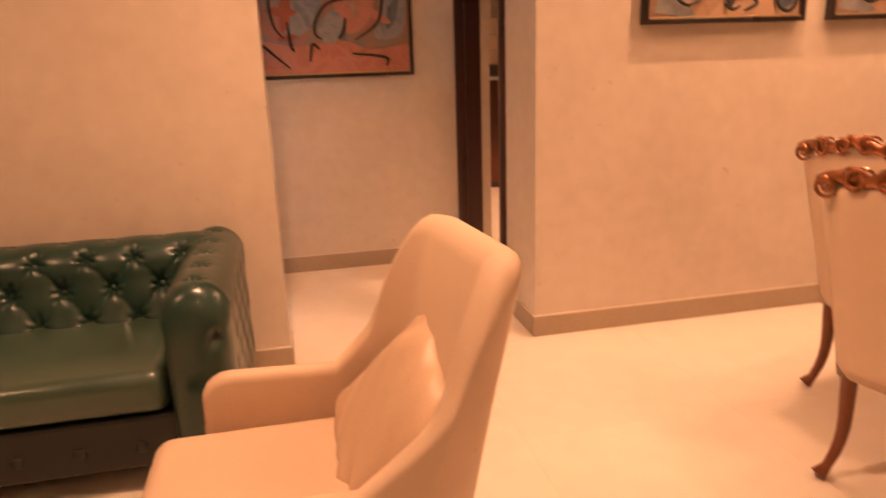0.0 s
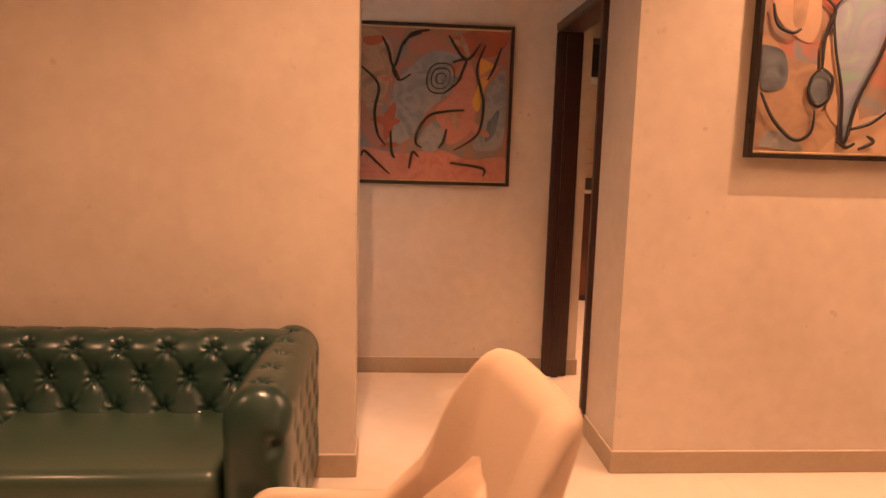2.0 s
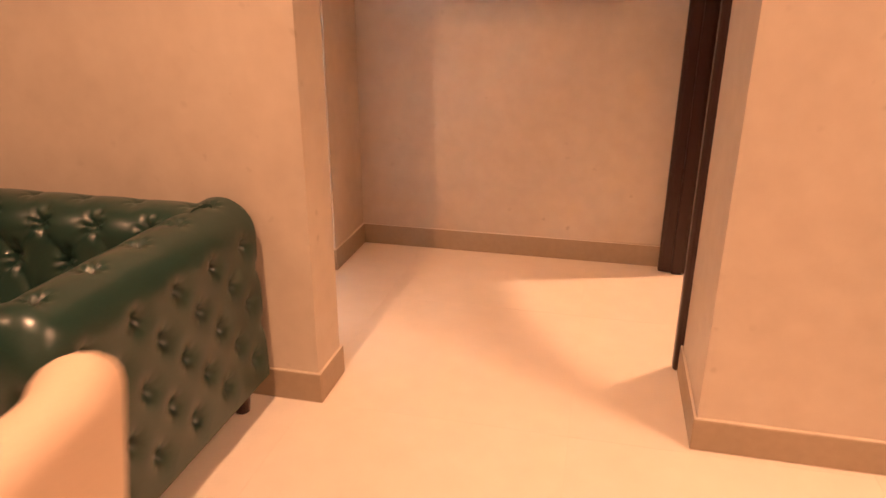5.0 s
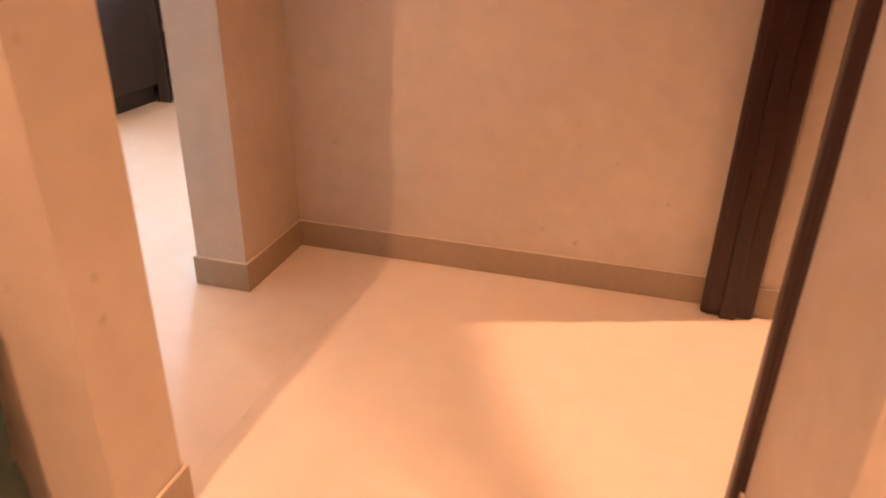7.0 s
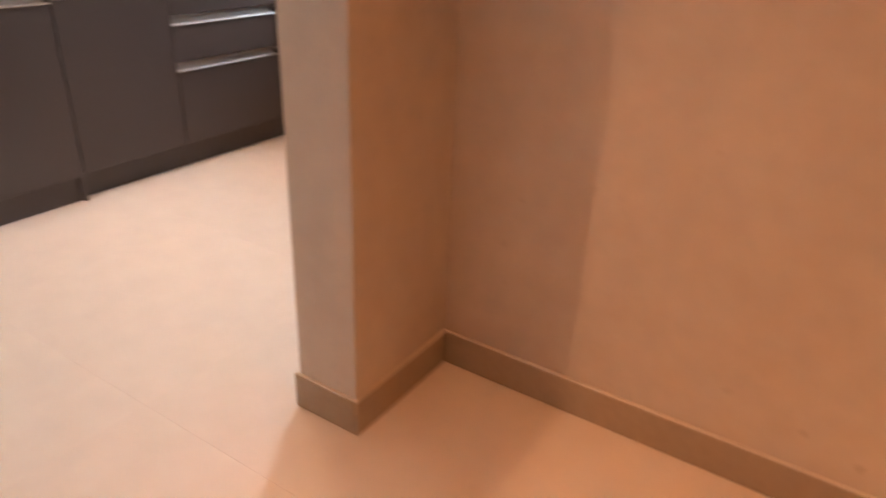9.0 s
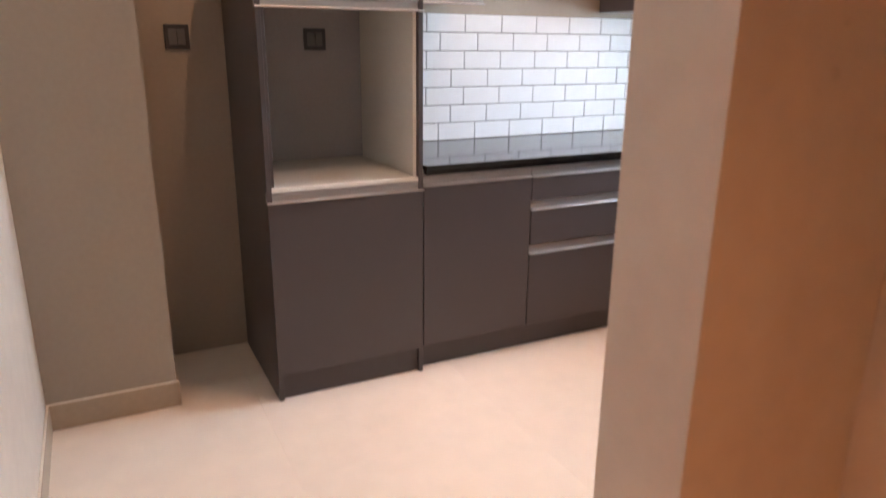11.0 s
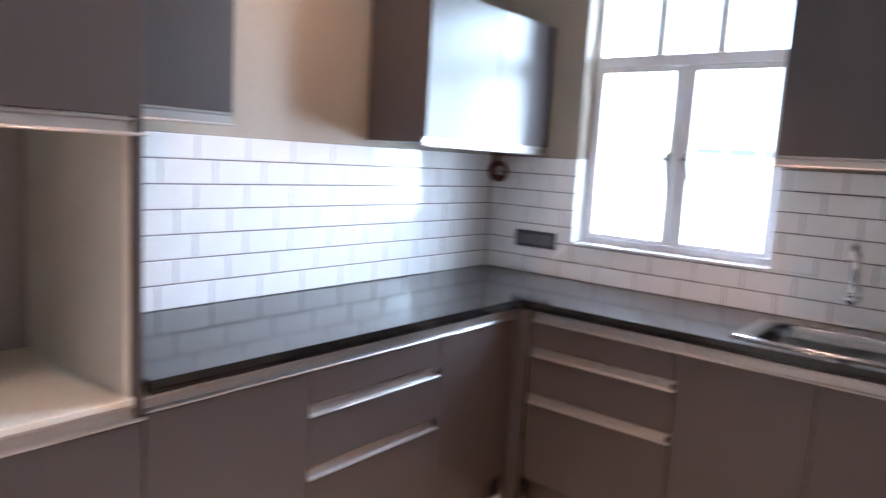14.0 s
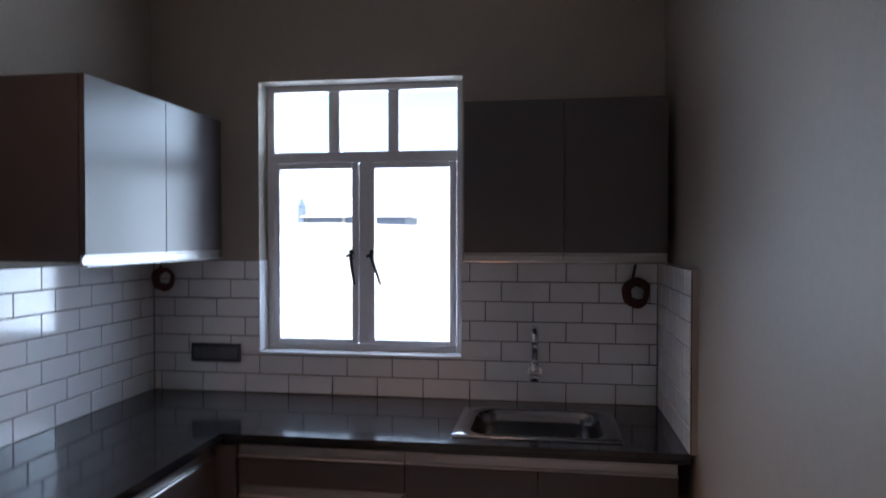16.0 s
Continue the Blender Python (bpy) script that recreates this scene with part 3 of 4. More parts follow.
# ---------------------------------------------------------------- living room
def tufted(name, profile, length, at, parent, su=0.165, rows=0.085, v0=0.0, depth=0.022, vfade=(0.0, 9.9), u0=0.0, step=0.0068, buttons=(), pleat_to=9.9):
    """Deep-buttoned upholstery: a profile in (y, z) swept along x, with diamond pleats."""
    pts = [Vector(p) for p in profile]
    arc = [0.0]
    for a, b in zip(pts, pts[1:]):
        arc.append(arc[-1] + (b - a).length)
    nv = max(8, int(arc[-1] / step))
    nu = max(8, int(length / step))
    def at_v(s):
        i = max(k for k in range(len(arc)) if arc[k] <= s + 1e-9)
        i = min(i, len(pts) - 2)
        return pts[i].lerp(pts[i + 1], (s - arc[i]) / (arc[i + 1] - arc[i]))
    prof = []
    for k in range(nv + 1):
        s = arc[-1] * k / nv
        p = (at_v(max(0, s - 0.015)) + at_v(s) * 2 + at_v(min(arc[-1], s + 0.015))) / 4
        d = at_v(min(arc[-1], s + 0.012)) - at_v(max(0, s - 0.012))
        prof.append((s, p, Vector((-d.y, d.x)).normalized()))
    bm = bmesh.new()
    grid = []
    for i in range(nu + 1):
        u = length * i / nu
        row = []
        for s, p, nrm in prof:
            a = (u - u0) / su + (s - v0) / (2 * rows)
            b = (u - u0) / su - (s - v0) / (2 * rows)
            fa, fb = abs(math.sin(math.pi * a)), abs(math.sin(math.pi * b))
            puff = (fa * fb) ** 0.36
            near = math.hypot((a - round(a)), (b - round(b)))
            pl = 1.0 - min(1, max(0, (s - pleat_to) / 0.05))
            drop = depth * (1 - puff) * 0.5 * pl
            if round(a) - round(b) in buttons:
                drop += depth * (0.35 if round(a) - round(b) == 1 else 1.0) * (0.8 * math.exp(-(near / 0.095) ** 2) + 0.45 * math.exp(-(near / 0.21) ** 2) + 0.2 * (1 - pl) * math.exp(-(near / 0.34) ** 2))
                # gathered folds that run out from the button
                fold = math.atan2(s - v0 - (round(a) - round(b)) * rows, u - u0 - (round(a) + round(b)) * su / 2)
                drop += depth * (0.26 if s < v0 + rows / 2 else 0.05) * math.sin(7 * fold + i * 0.02) * math.exp(-((near - 0.18) / 0.11) ** 2)
            w = min(1, max(0, (s - vfade[0]) / 0.04)) * min(1, max(0, (vfade[1] - s) / 0.04))
            q = p - nrm * drop * w
            row.append(bm.verts.new((u, q.x, q.y)))
        grid.append(row)
    for g, h in zip(grid, grid[1:]):
        for k in range(nv):
            bm.faces.new((g[k], h[k], h[k + 1], g[k + 1]))
    bm.faces.new([r for r in grid[0]])
    bm.faces.new([r for r in grid[-1]][::-1])
    bmesh.ops.transform(bm, matrix=at, verts=bm.verts)
    ob = part(name, bm, M_LEATHER, parent, smooth=True)
    smooth_sharp(ob, 60)
    # buttons at the crossings of the pleats
    k = 0
    for r in buttons:
        s = v0 + r * rows
        p, nrm = min(prof, key=lambda q: abs(q[0] - s))[1:]
        q = p - nrm * (depth * 1.25)
        i = 0
        while True:
            u = u0 + (i + (0.5 if r % 2 else 0.0)) * su
            i += 1
            if u > length - 0.03:
                break
            if u < 0.03:
                continue
            place = at @ Matrix.Translation((u, q.x, q.y))
            turn = Vector((0, nrm.x, nrm.y)).to_track_quat("Z", "Y").to_matrix().to_4x4()
            o = new("button", BUTTON)
            o.parent = ob
            o.matrix_local = place @ turn
    return ob


bm = bmesh.new()
bmesh.ops.create_uvsphere(bm, u_segments=8, v_segments=5, radius=0.013, matrix=Matrix.Diagonal((1, 1, 0.5, 1)))
BUTTON = mesh_of("button", bm, M_LEATHER, True)


def sofa():
    s = thing("sofa", "dark green buttoned leather chesterfield sofa against the wall", "sofa")
    x0, x1, yf, yb = -1.92, 0.197, -2.225, -1.425
    arm = 0.205
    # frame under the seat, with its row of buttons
    part("base", bm_box(x0 + 0.03, x1 - 0.03, yf + 0.045, yb - 0.01, 0.085, 0.256, 0.012, 2), M_LEATHER_B, s, "green leather front rail, darkened as shade under the seat")
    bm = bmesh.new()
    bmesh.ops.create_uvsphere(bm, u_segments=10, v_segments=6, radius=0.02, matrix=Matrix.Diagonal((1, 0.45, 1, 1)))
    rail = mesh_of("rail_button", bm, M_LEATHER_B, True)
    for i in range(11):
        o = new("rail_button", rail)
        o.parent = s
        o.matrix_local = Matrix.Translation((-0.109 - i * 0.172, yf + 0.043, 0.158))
    # seat cushions
    w = (x1 - x0 - 2 * arm) / 2
    for i in range(2):
        a = x0 + arm + i * w
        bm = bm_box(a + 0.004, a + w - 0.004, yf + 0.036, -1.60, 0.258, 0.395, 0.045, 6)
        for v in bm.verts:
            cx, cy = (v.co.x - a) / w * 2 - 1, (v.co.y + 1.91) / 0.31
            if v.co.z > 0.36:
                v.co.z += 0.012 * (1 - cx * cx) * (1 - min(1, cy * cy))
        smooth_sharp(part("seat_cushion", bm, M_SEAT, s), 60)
    def roll(cx, cz, r, inner0, outer0, under=()):
        out = [inner0, *under]
        out += [(cx + r * math.cos(g), cz + r * math.sin(g)) for g in (radians(190 - 10 * k) for k in range(0, 21))]
        return out + [outer0]
    back = roll(-1.544, 0.557, 0.110, (-1.745, 0.33), (-1.43, 0.1), [(-1.690, 0.43)])
    tufted("backrest", back, x1 - x0 - 0.20, Matrix.Translation((x0 + 0.10, 0, 0)), s, v0=0.315, u0=0.0, rows=0.112, vfade=(0.0, 0.52), depth=0.030, pleat_to=0.27, buttons=(-2, -1, 0, 1))
    for side in (0, 1):
        ax0 = x1 - arm if side else x0
        prof = roll(-0.1025, 0.555, 0.1025, (-0.195, 0.30), (0.0, 0.10))
        m = Matrix.Translation((ax0 + arm, yb - 0.01, 0)) @ Matrix.Rotation(radians(-90), 4, "Z")
        if not side:
            m = Matrix.Translation((ax0, yf + 0.076, 0)) @ Matrix.Rotation(radians(90), 4, "Z")
        a = tufted("armrest", prof, yb - yf - 0.086, m, s, su=0.155, v0=0.415, rows=0.088, u0=0.03 if not side else 0.06, depth=0.027, pleat_to=0.22, vfade=(0.1, 9), buttons=(-2, 0, 2, 3, 4, 5, 6))
        # front facing of the arm
        bm = bmesh.new()
        cx = ax0 + arm / 2
        ring = [(cx + 0.1035 * math.cos(g), 0.5555 + 0.1035 * math.sin(g)) for g in (radians(-10 + 5 * k) for k in range(41))]
        up = [0.09 + 0.03 * k for k in range(15)]
        ring = [*((cx + 0.100, z) for z in up), *ring, *((cx - 0.100, z) for z in up[::-1])]
        rows = []
        for k in range(25):
            g = radians(88 * k / 24)
            sc, out = math.cos(g) ** 0.42, math.sin(g)
            row = []
            for x, z in ring:
                px, pz = cx + (x - cx) * sc, 0.36 + (z - 0.36) * sc
                dent = sum(math.exp(-((px - cx - bx) ** 2 + (pz - bz) ** 2) / 0.0006) for bx, bz in ((0.0, 0.36), (0.055, 0.50)))
                row.append(bm.verts.new((px, yf + 0.075 - 0.088 * out + 0.026 * dent, pz)))
            rows.append(row)
        for f0, f1 in zip(rows, rows[1:]):
            for k in range(len(ring)):
                j = (k + 1) % len(ring)
                bm.faces.new((f0[k], f0[j], f1[j], f1[k]))
        bm.faces.new(rows[-1])
        f = part("arm_front", bm, M_LEATHER, s)
        smooth_sharp(f, 50)
        for bx, bz in ((0.0, 0.36), (0.055, 0.50)):
            o = new("button", BUTTON)
            o.parent = f
            o.matrix_local = Matrix.Translation((cx + bx, yf + 0.009 + (0.006 if bx else 0), bz)) @ Matrix.Rotation(radians(90), 4, "X")
    for lx in (x0 + 0.07, x1 - 0.07):
        for ly in (yf + 0.07, yb - 0.07):
            part("foot", bm_cyl((lx, ly, 0), (lx, ly, 0.09), 0.022, 0.032, 14), M_DARKWOOD, s)
    return s


sofa()


def armchair():
    """Beige easy chair: one padded shell for arms and back, seat, legs. Faces -x."""
    c = thing("armchair", "beige upholstered high-back armchair with curved arms", "armchair")
    cy, hw = -2.875, 0.275
    xf, xb, rad = 0.15, 0.655, 0.125
    path = []
    for k in range(13):
        path.append((xf + (xb - rad - xf) * (k / 12) ** 1.9, hw, 0, 1))
    for k in range(1, 12):
        g = radians(90 - 90 * k / 12)
        path.append((xb - rad + rad * math.cos(g), hw - rad + rad * math.sin(g), math.cos(g), math.sin(g)))
    for k in range(9):
        path.append((xb, (hw - rad) * (1 - 2 * k / 8), 1, 0))
    mirrored = [(x, -y, nx, -ny) for x, y, nx, ny in path[:24]][::-1]
    path += mirrored
    bm = bmesh.new()
    rings = []
    for x, y, nx, ny in path:
        e = min(1, max(0, (x - 0.48) / 0.15))
        e = e * e * (3 - 2 * e)
        side = 1 - (abs(y) / hw) ** 12 * 0.10
        top = 0.562 + (0.925 - 0.562) * e * side - 0.012 * (1 - e) * min(1, (x - xf) / 0.3)
        top -= 0.07 * (1 - math.sqrt(1 - max(0, 1 - (x - xf) / 0.07) ** 2))
        t = 0.050 + 0.03 * e
        low = 0.20
        ring = []
        prof = [(-0.5, low), (-0.5, 0.40), (-0.5, 0.5 * (0.40 + top - t / 2)), (-0.5, top - t / 2)]
        prof += [(-0.5 * math.cos(g), top - t / 2 + 0.5 * t * math.sin(g)) for g in (radians(22.5 * k) for k in range(1, 8))]
        prof += [(0.5, top - t / 2), (0.5, 0.5 * (0.40 + top - t / 2)), (0.5, 0.40), (0.5, low)]
        for o, z in prof:
            lean = 0.27 * max(0, z - 0.45) * e
            narrow = 1 - 0.36 * max(0, z - 0.55) * e
            taper = 0.06 * max(0, 0.42 - z)
            px, py = x + nx * o * t + lean - taper * nx, (y + ny * o * t) * narrow
            kz = min(1, max(0, (z - 0.50) / 0.20)) * min(1, e * 3)
            kz = kz * kz * (3 - 2 * kz)
            px += (xb - 0.012 - x) * kz * (1 - nx) * 0.72 - kz * (0.022 + 0.030 * y / hw)
            ring.append(bm.verts.new((px, cy + py, z)))
        rings.append(ring)
    for a, b in zip(rings, rings[1:]):
        for k in range(len(a) - 1):
            bm.faces.new((a[k], a[k + 1], b[k + 1], b[k]))
        bm.faces.new((a[-1], a[0], b[0], b[-1]))
    bm.faces.new(rings[0])
    bm.faces.new(rings[-1][::-1])
    ends = [e for r in (rings[0], rings[-1]) for e in {e for v in r for e in v.link_edges if e.other_vert(v) in r}]
    bmesh.ops.bevel(bm, geom=ends, offset=0.014, segments=3, affect="EDGES", profile=0.5)
    smooth_sharp(part("shell", bm, M_BEIGE, c, "padded beige back and arms in one shell"), 70)
    bm = bm_box(0.035, 0.64, cy - hw + 0.025, cy + hw - 0.025, 0.27, 0.43, 0.05, 5)
    for v in bm.verts:
        if v.co.z > 0.40:
            v.co.z += 0.014 * math.cos((v.co.y - cy) / hw * 1.4) * math.cos((v.co.x - 0.33) * 3.5)
    smooth_sharp(part("seat", bm, M_BEIGE, c), 60)
    part("seat_frame", bm_box(0.09, 0.62, cy - hw + 0.04, cy + hw - 0.04, 0.20, 0.272, 0.01), M_BEIGE, c)
    for lx in (0.13, 0.60):
        for sy in (-1, 1):
            part("leg", bm_cyl((lx + (0.03 if lx > 0.3 else -0.03), cy + sy * (hw - 0.03), 0), (lx, cy + sy * (hw - 0.06), 0.21), 0.012, 0.020, 14), M_DARKWOOD, c)
    return c


armchair()


def cushion():
    bm = bmesh.new()
    n, size, th = 40, 0.41, 0.072
    top, bot = [], []
    for i in range(n + 1):
        a, b = [], []
        for j in range(n + 1):
            u, v = 2 * i / n - 1, 2 * j / n - 1
            pin = 1 - 0.07 * (1 - abs(u)) ** 1.0 * abs(v) ** 3 - 0.07 * (1 - abs(v)) * abs(u) ** 3
            h = th * ((1 - u ** 4) * (1 - v ** 4)) ** 0.55
            wr = 0.010 * math.sin(9 * u * v + 5 * u) * (abs(u * v)) + 0.006 * math.sin(14 * (u + v)) * (u * u + v * v) * 0.5
            # gathered folds that fan out of the lower corner
            g, q = math.atan2(v + 1.0, 1.0 - u), math.hypot(v + 1.0, 1.0 - u)
            wr += 0.010 * math.sin(11 * g + 3 * q) * math.exp(-((q - 0.55) / 0.32) ** 2)
            x, y = u * size / 2 * pin, v * size / 2 * pin
            a.append(bm.verts.new((x, y, h + (wr if h > 0.004 else 0))))
            b.append(a[-1] if i in (0, n) or j in (0, n) else bm.verts.new((x, y, -h * 0.8)))
        top.append(a)
        bot.append(b)
    for i in range(n):
        for j in range(n):
            bm.faces.new((top[i][j], top[i + 1][j], top[i + 1][j + 1], top[i][j + 1]))
            bm.faces.new((bot[i][j], bot[i][j + 1], bot[i + 1][j + 1], bot[i + 1][j]))
    ob = part("cushion", bm, M_BEIGE_P, smooth=True)
    # leaning on the backrest, its upper corner towards the far arm
    wide = Vector((0.044, -0.384, -0.04)).normalized()
    high = Vector((0.13, 0.03, 0.19))
    high = (high - wide * high.dot(wide)).normalized()
    out = wide.cross(high)
    m = Matrix((wide, high, out)).transposed().to_4x4()
    ob.matrix_world = Matrix.Translation((0.584, -2.885, 0.520)) @ m @ Matrix.Rotation(radians(-20), 4, "Z")
    return tagged(ob, "beige satin scatter cushion leaning in the armchair", "cushion")


cushion()


def dining_chair(at):
    c = thing("dining_chair", "beige upholstered dining chair with carved gilt crest", "chair", at, "chairs round the dining table")
    # faces +x, rear legs at x = 0
    def leg(x, y, sx, sy):
        pts, rad = [], []
        for k in range(11):
            f = k / 10
            z = 0.40 * (1 - f)
            out = 0.055 * math.sin(math.pi * f * 0.9) * (0.3 - f) * 1.2 + 0.075 * f ** 2.2
            pts.append((x + sx * out, y + sy * out, max(z, 0.012)))
            rad.append(0.026 - 0.012 * f + (0.010 if k == 10 else 0))
        part("leg", bm_tube(pts, rad, 10), M_LEGWOOD, c, smooth=True)
    for x, sx in ((0.02, -1), (0.44, 1)):
        for y in (-0.20, 0.20):
            leg(x, y, sx, 0.5 if y > 0 else -0.5)
    smooth_sharp(part("seat", bm_box(0.0, 0.49, -0.25, 0.25, 0.37, 0.49, 0.035, 4), M_BEIGE, c), 60)
    # padded back
    bm = bmesh.new()
    n, m = 14, 14
    sides = []
    for s in (-1, 1):
        g = []
        for i in range(n + 1):
            f = i / n
            z = 0.33 + f * 0.585
            w = 0.235 + 0.03 * math.sin(f * 2.4)
            row = []
            for j in range(m + 1):
                v = 2 * j / m - 1
                crest = 0.035 * (1 - v * v) * f ** 3
                bulge = 0.035 * (1 - v ** 4) ** 0.5 * (1 - (2 * f - 1) ** 8) ** 0.5
                row.append(bm.verts.new((-0.02 - 0.16 * f ** 1.6 + s * bulge - 0.02 * v * v * -1, v * w, z + crest)))
            g.append(row)
        sides.append(g)
        for i in range(n):
            for j in range(m):
                bm.faces.new((g[i][j], g[i + 1][j], g[i + 1][j + 1], g[i][j + 1]))
    bmesh.ops.remove_doubles(bm, verts=bm.verts, dist=0.002)
    part("backrest", bm, M_BEIGE, c, smooth=True)
    # carved crest rail and its scrolls
    pts = [(-0.18 + 0.02 * v * v, v * 0.26, 0.922 + 0.035 * (1 - v * v) + 0.010 * math.sin(9 * v)) for v in (k / 10 - 1 for k in range(21))]
    part("crest_rail", bm_tube(pts, 0.018, 10), M_GILT, c, "carved gilt crest rail", smooth=True)
    bm = bmesh.new()
    for k in range(7):
        v = k / 3 - 1
        base = (-0.19 + 0.02 * v * v, v * 0.235, 0.905 + 0.040 * (1 - v * v))
        turn = 1 if k % 2 else -1
        for face in (-0.012, 0.022):
            sp = []
            for q in range(22):
                a, r = 0.42 * q * turn, 0.007 + 0.024 * q / 21
                sp.append((base[0] + face, base[1] + r * math.cos(a), base[2] + 0.012 + r * math.sin(a)))
            bm_tube(sp, [0.004 + 0.0035 * math.sin(math.pi * q / 21) for q in range(22)], 6, bm)
        # leaf tips that rise between the scrolls
        tip = [(base[0], base[1] + turn * 0.010 * q, base[2] + 0.028 + 0.010 * math.sin(q * 0.9)) for q in range(5)]
        bm_tube(tip, [0.009, 0.012, 0.011, 0.008, 0.003], 8, bm)
    part("carving", bm, M_GILT, c, "carved gilt scrolls", smooth=True)["kind"] = "stuff"
    for y in (-1, 1):
        pts = [(-0.08, y * 0.225, 0.66), (0.05, y * 0.235, 0.665), (0.20, y * 0.245, 0.65), (0.27, y * 0.245, 0.60), (0.25, y * 0.235, 0.53), (0.28, y * 0.225, 0.46)]
        part("arm", bm_tube(pts, [0.016, 0.018, 0.02, 0.02, 0.018, 0.02], 10), M_GILT, c, "carved gilt arm", smooth=True)
    return c


chair_a = dining_chair(Matrix.Translation((2.00, -2.855, 0)) @ Matrix.Rotation(radians(20), 4, "Z"))
chair_b = copy_thing(chair_a, Matrix.Translation((2.35, -2.35, 0)) @ Matrix.Rotation(radians(12), 4, "Z"))


# ---------------------------------------------------------------- paintings
def paint_mat(name, colors, scale, seed):
    m = bpy.data.materials.new(name)
    m.use_nodes = True
    n, ln = m.node_tree.nodes, m.node_tree.links
    b = n["Principled BSDF"]
    b.inputs["Roughness"].default_value = 0.45
    tc, mp, no = n.new("ShaderNodeTexCoord"), n.new("ShaderNodeMapping"), n.new("ShaderNodeTexNoise")
    mp.inputs["Location"].default_value = (seed, seed * 0.7, 0)
    no.inputs["Scale"].default_value, no.inputs["Detail"].default_value, no.inputs["Distortion"].default_value = scale, 6, 1.4
    ln.new(tc.outputs["Object"], mp.inputs[0])
    ln.new(mp.outputs[0], no.inputs[0])
    r = n.new("ShaderNodeValToRGB")
    e = r.color_ramp.elements
    for i, c in enumerate(colors):
        pos = 0.32 + 0.36 * i / max(1, len(colors) - 1)
        el = e[i] if i < 2 else e.new(pos)
        el.position, el.color = pos, (*c, 1)
    ln.new(no.outputs[0], r.inputs[0])
    ln.new(r.outputs[0], b.inputs["Base Color"])
    n2, bp = n.new("ShaderNodeTexNoise"), n.new("ShaderNodeBump")
    n2.inputs["Scale"].default_value = 130
    bp.inputs["Strength"].default_value, bp.inputs["Distance"].default_value = 0.25, 0.0008
    ln.new(n2.outputs[0], bp.inputs["Height"])
    ln.new(bp.outputs[0], b.inputs["Normal"])
    return m


SALMON, GREYB, TAN, RUST = (0.36, 0.135, 0.10), (0.17, 0.19, 0.21), (0.25, 0.165, 0.12), (0.24, 0.075, 0.052)
P_BG = paint_mat("painted_canvas", (GREYB, TAN, SALMON, GREYB), 3.5, 3)
P_SALMON = paint_mat("salmon_paint", (SALMON, (0.44, 0.19, 0.14), (0.38, 0.12, 0.09)), 6, 5)
P_GREY = paint_mat("grey_paint", (GREYB, (0.27, 0.26, 0.25), (0.16, 0.17, 0.19)), 7, 9)
P_YELLOW = paint_mat("ochre_paint", ((0.55, 0.33, 0.05), (0.60, 0.25, 0.08)), 6, 2)
P_TAN = paint_mat("tan_paint", (TAN, (0.36, 0.23, 0.15), (0.22, 0.14, 0.10)), 5, 7)
P_RUST = paint_mat("rust_paint", (RUST, (0.36, 0.09, 0.05)), 5, 4)
P_TEAL = paint_mat("blue_green_paint", ((0.20, 0.30, 0.27), (0.22, 0.23, 0.33), (0.25, 0.33, 0.30)), 4, 8)
P_SLATE = paint_mat("slate_paint", ((0.06, 0.075, 0.095), (0.15, 0.17, 0.20)), 8, 6)
P_PEACH = paint_mat("peach_paint", ((0.40, 0.26, 0.18), (0.46, 0.31, 0.21)), 5, 1)
P_LINE = mat("black_paint", (0.015, 0.012, 0.012), 0.5, var=0.3, big=20, small=80)


def spline(pts, n=8):
    """Smooth curve through points."""
    p = [Vector(q) for q in pts]
    out = []
    for i in range(len(p) - 1):
        a, b, c, d = p[max(i - 1, 0)], p[i], p[i + 1], p[min(i + 2, len(p) - 1)]
        for k in range(n):
            t = k / n
            out.append(0.5 * ((2 * b) + (c - a) * t + (2 * a - 5 * b + 4 * c - d) * t * t + (3 * b - a - 3 * c + d) * t ** 3))
    return out + [p[-1]]


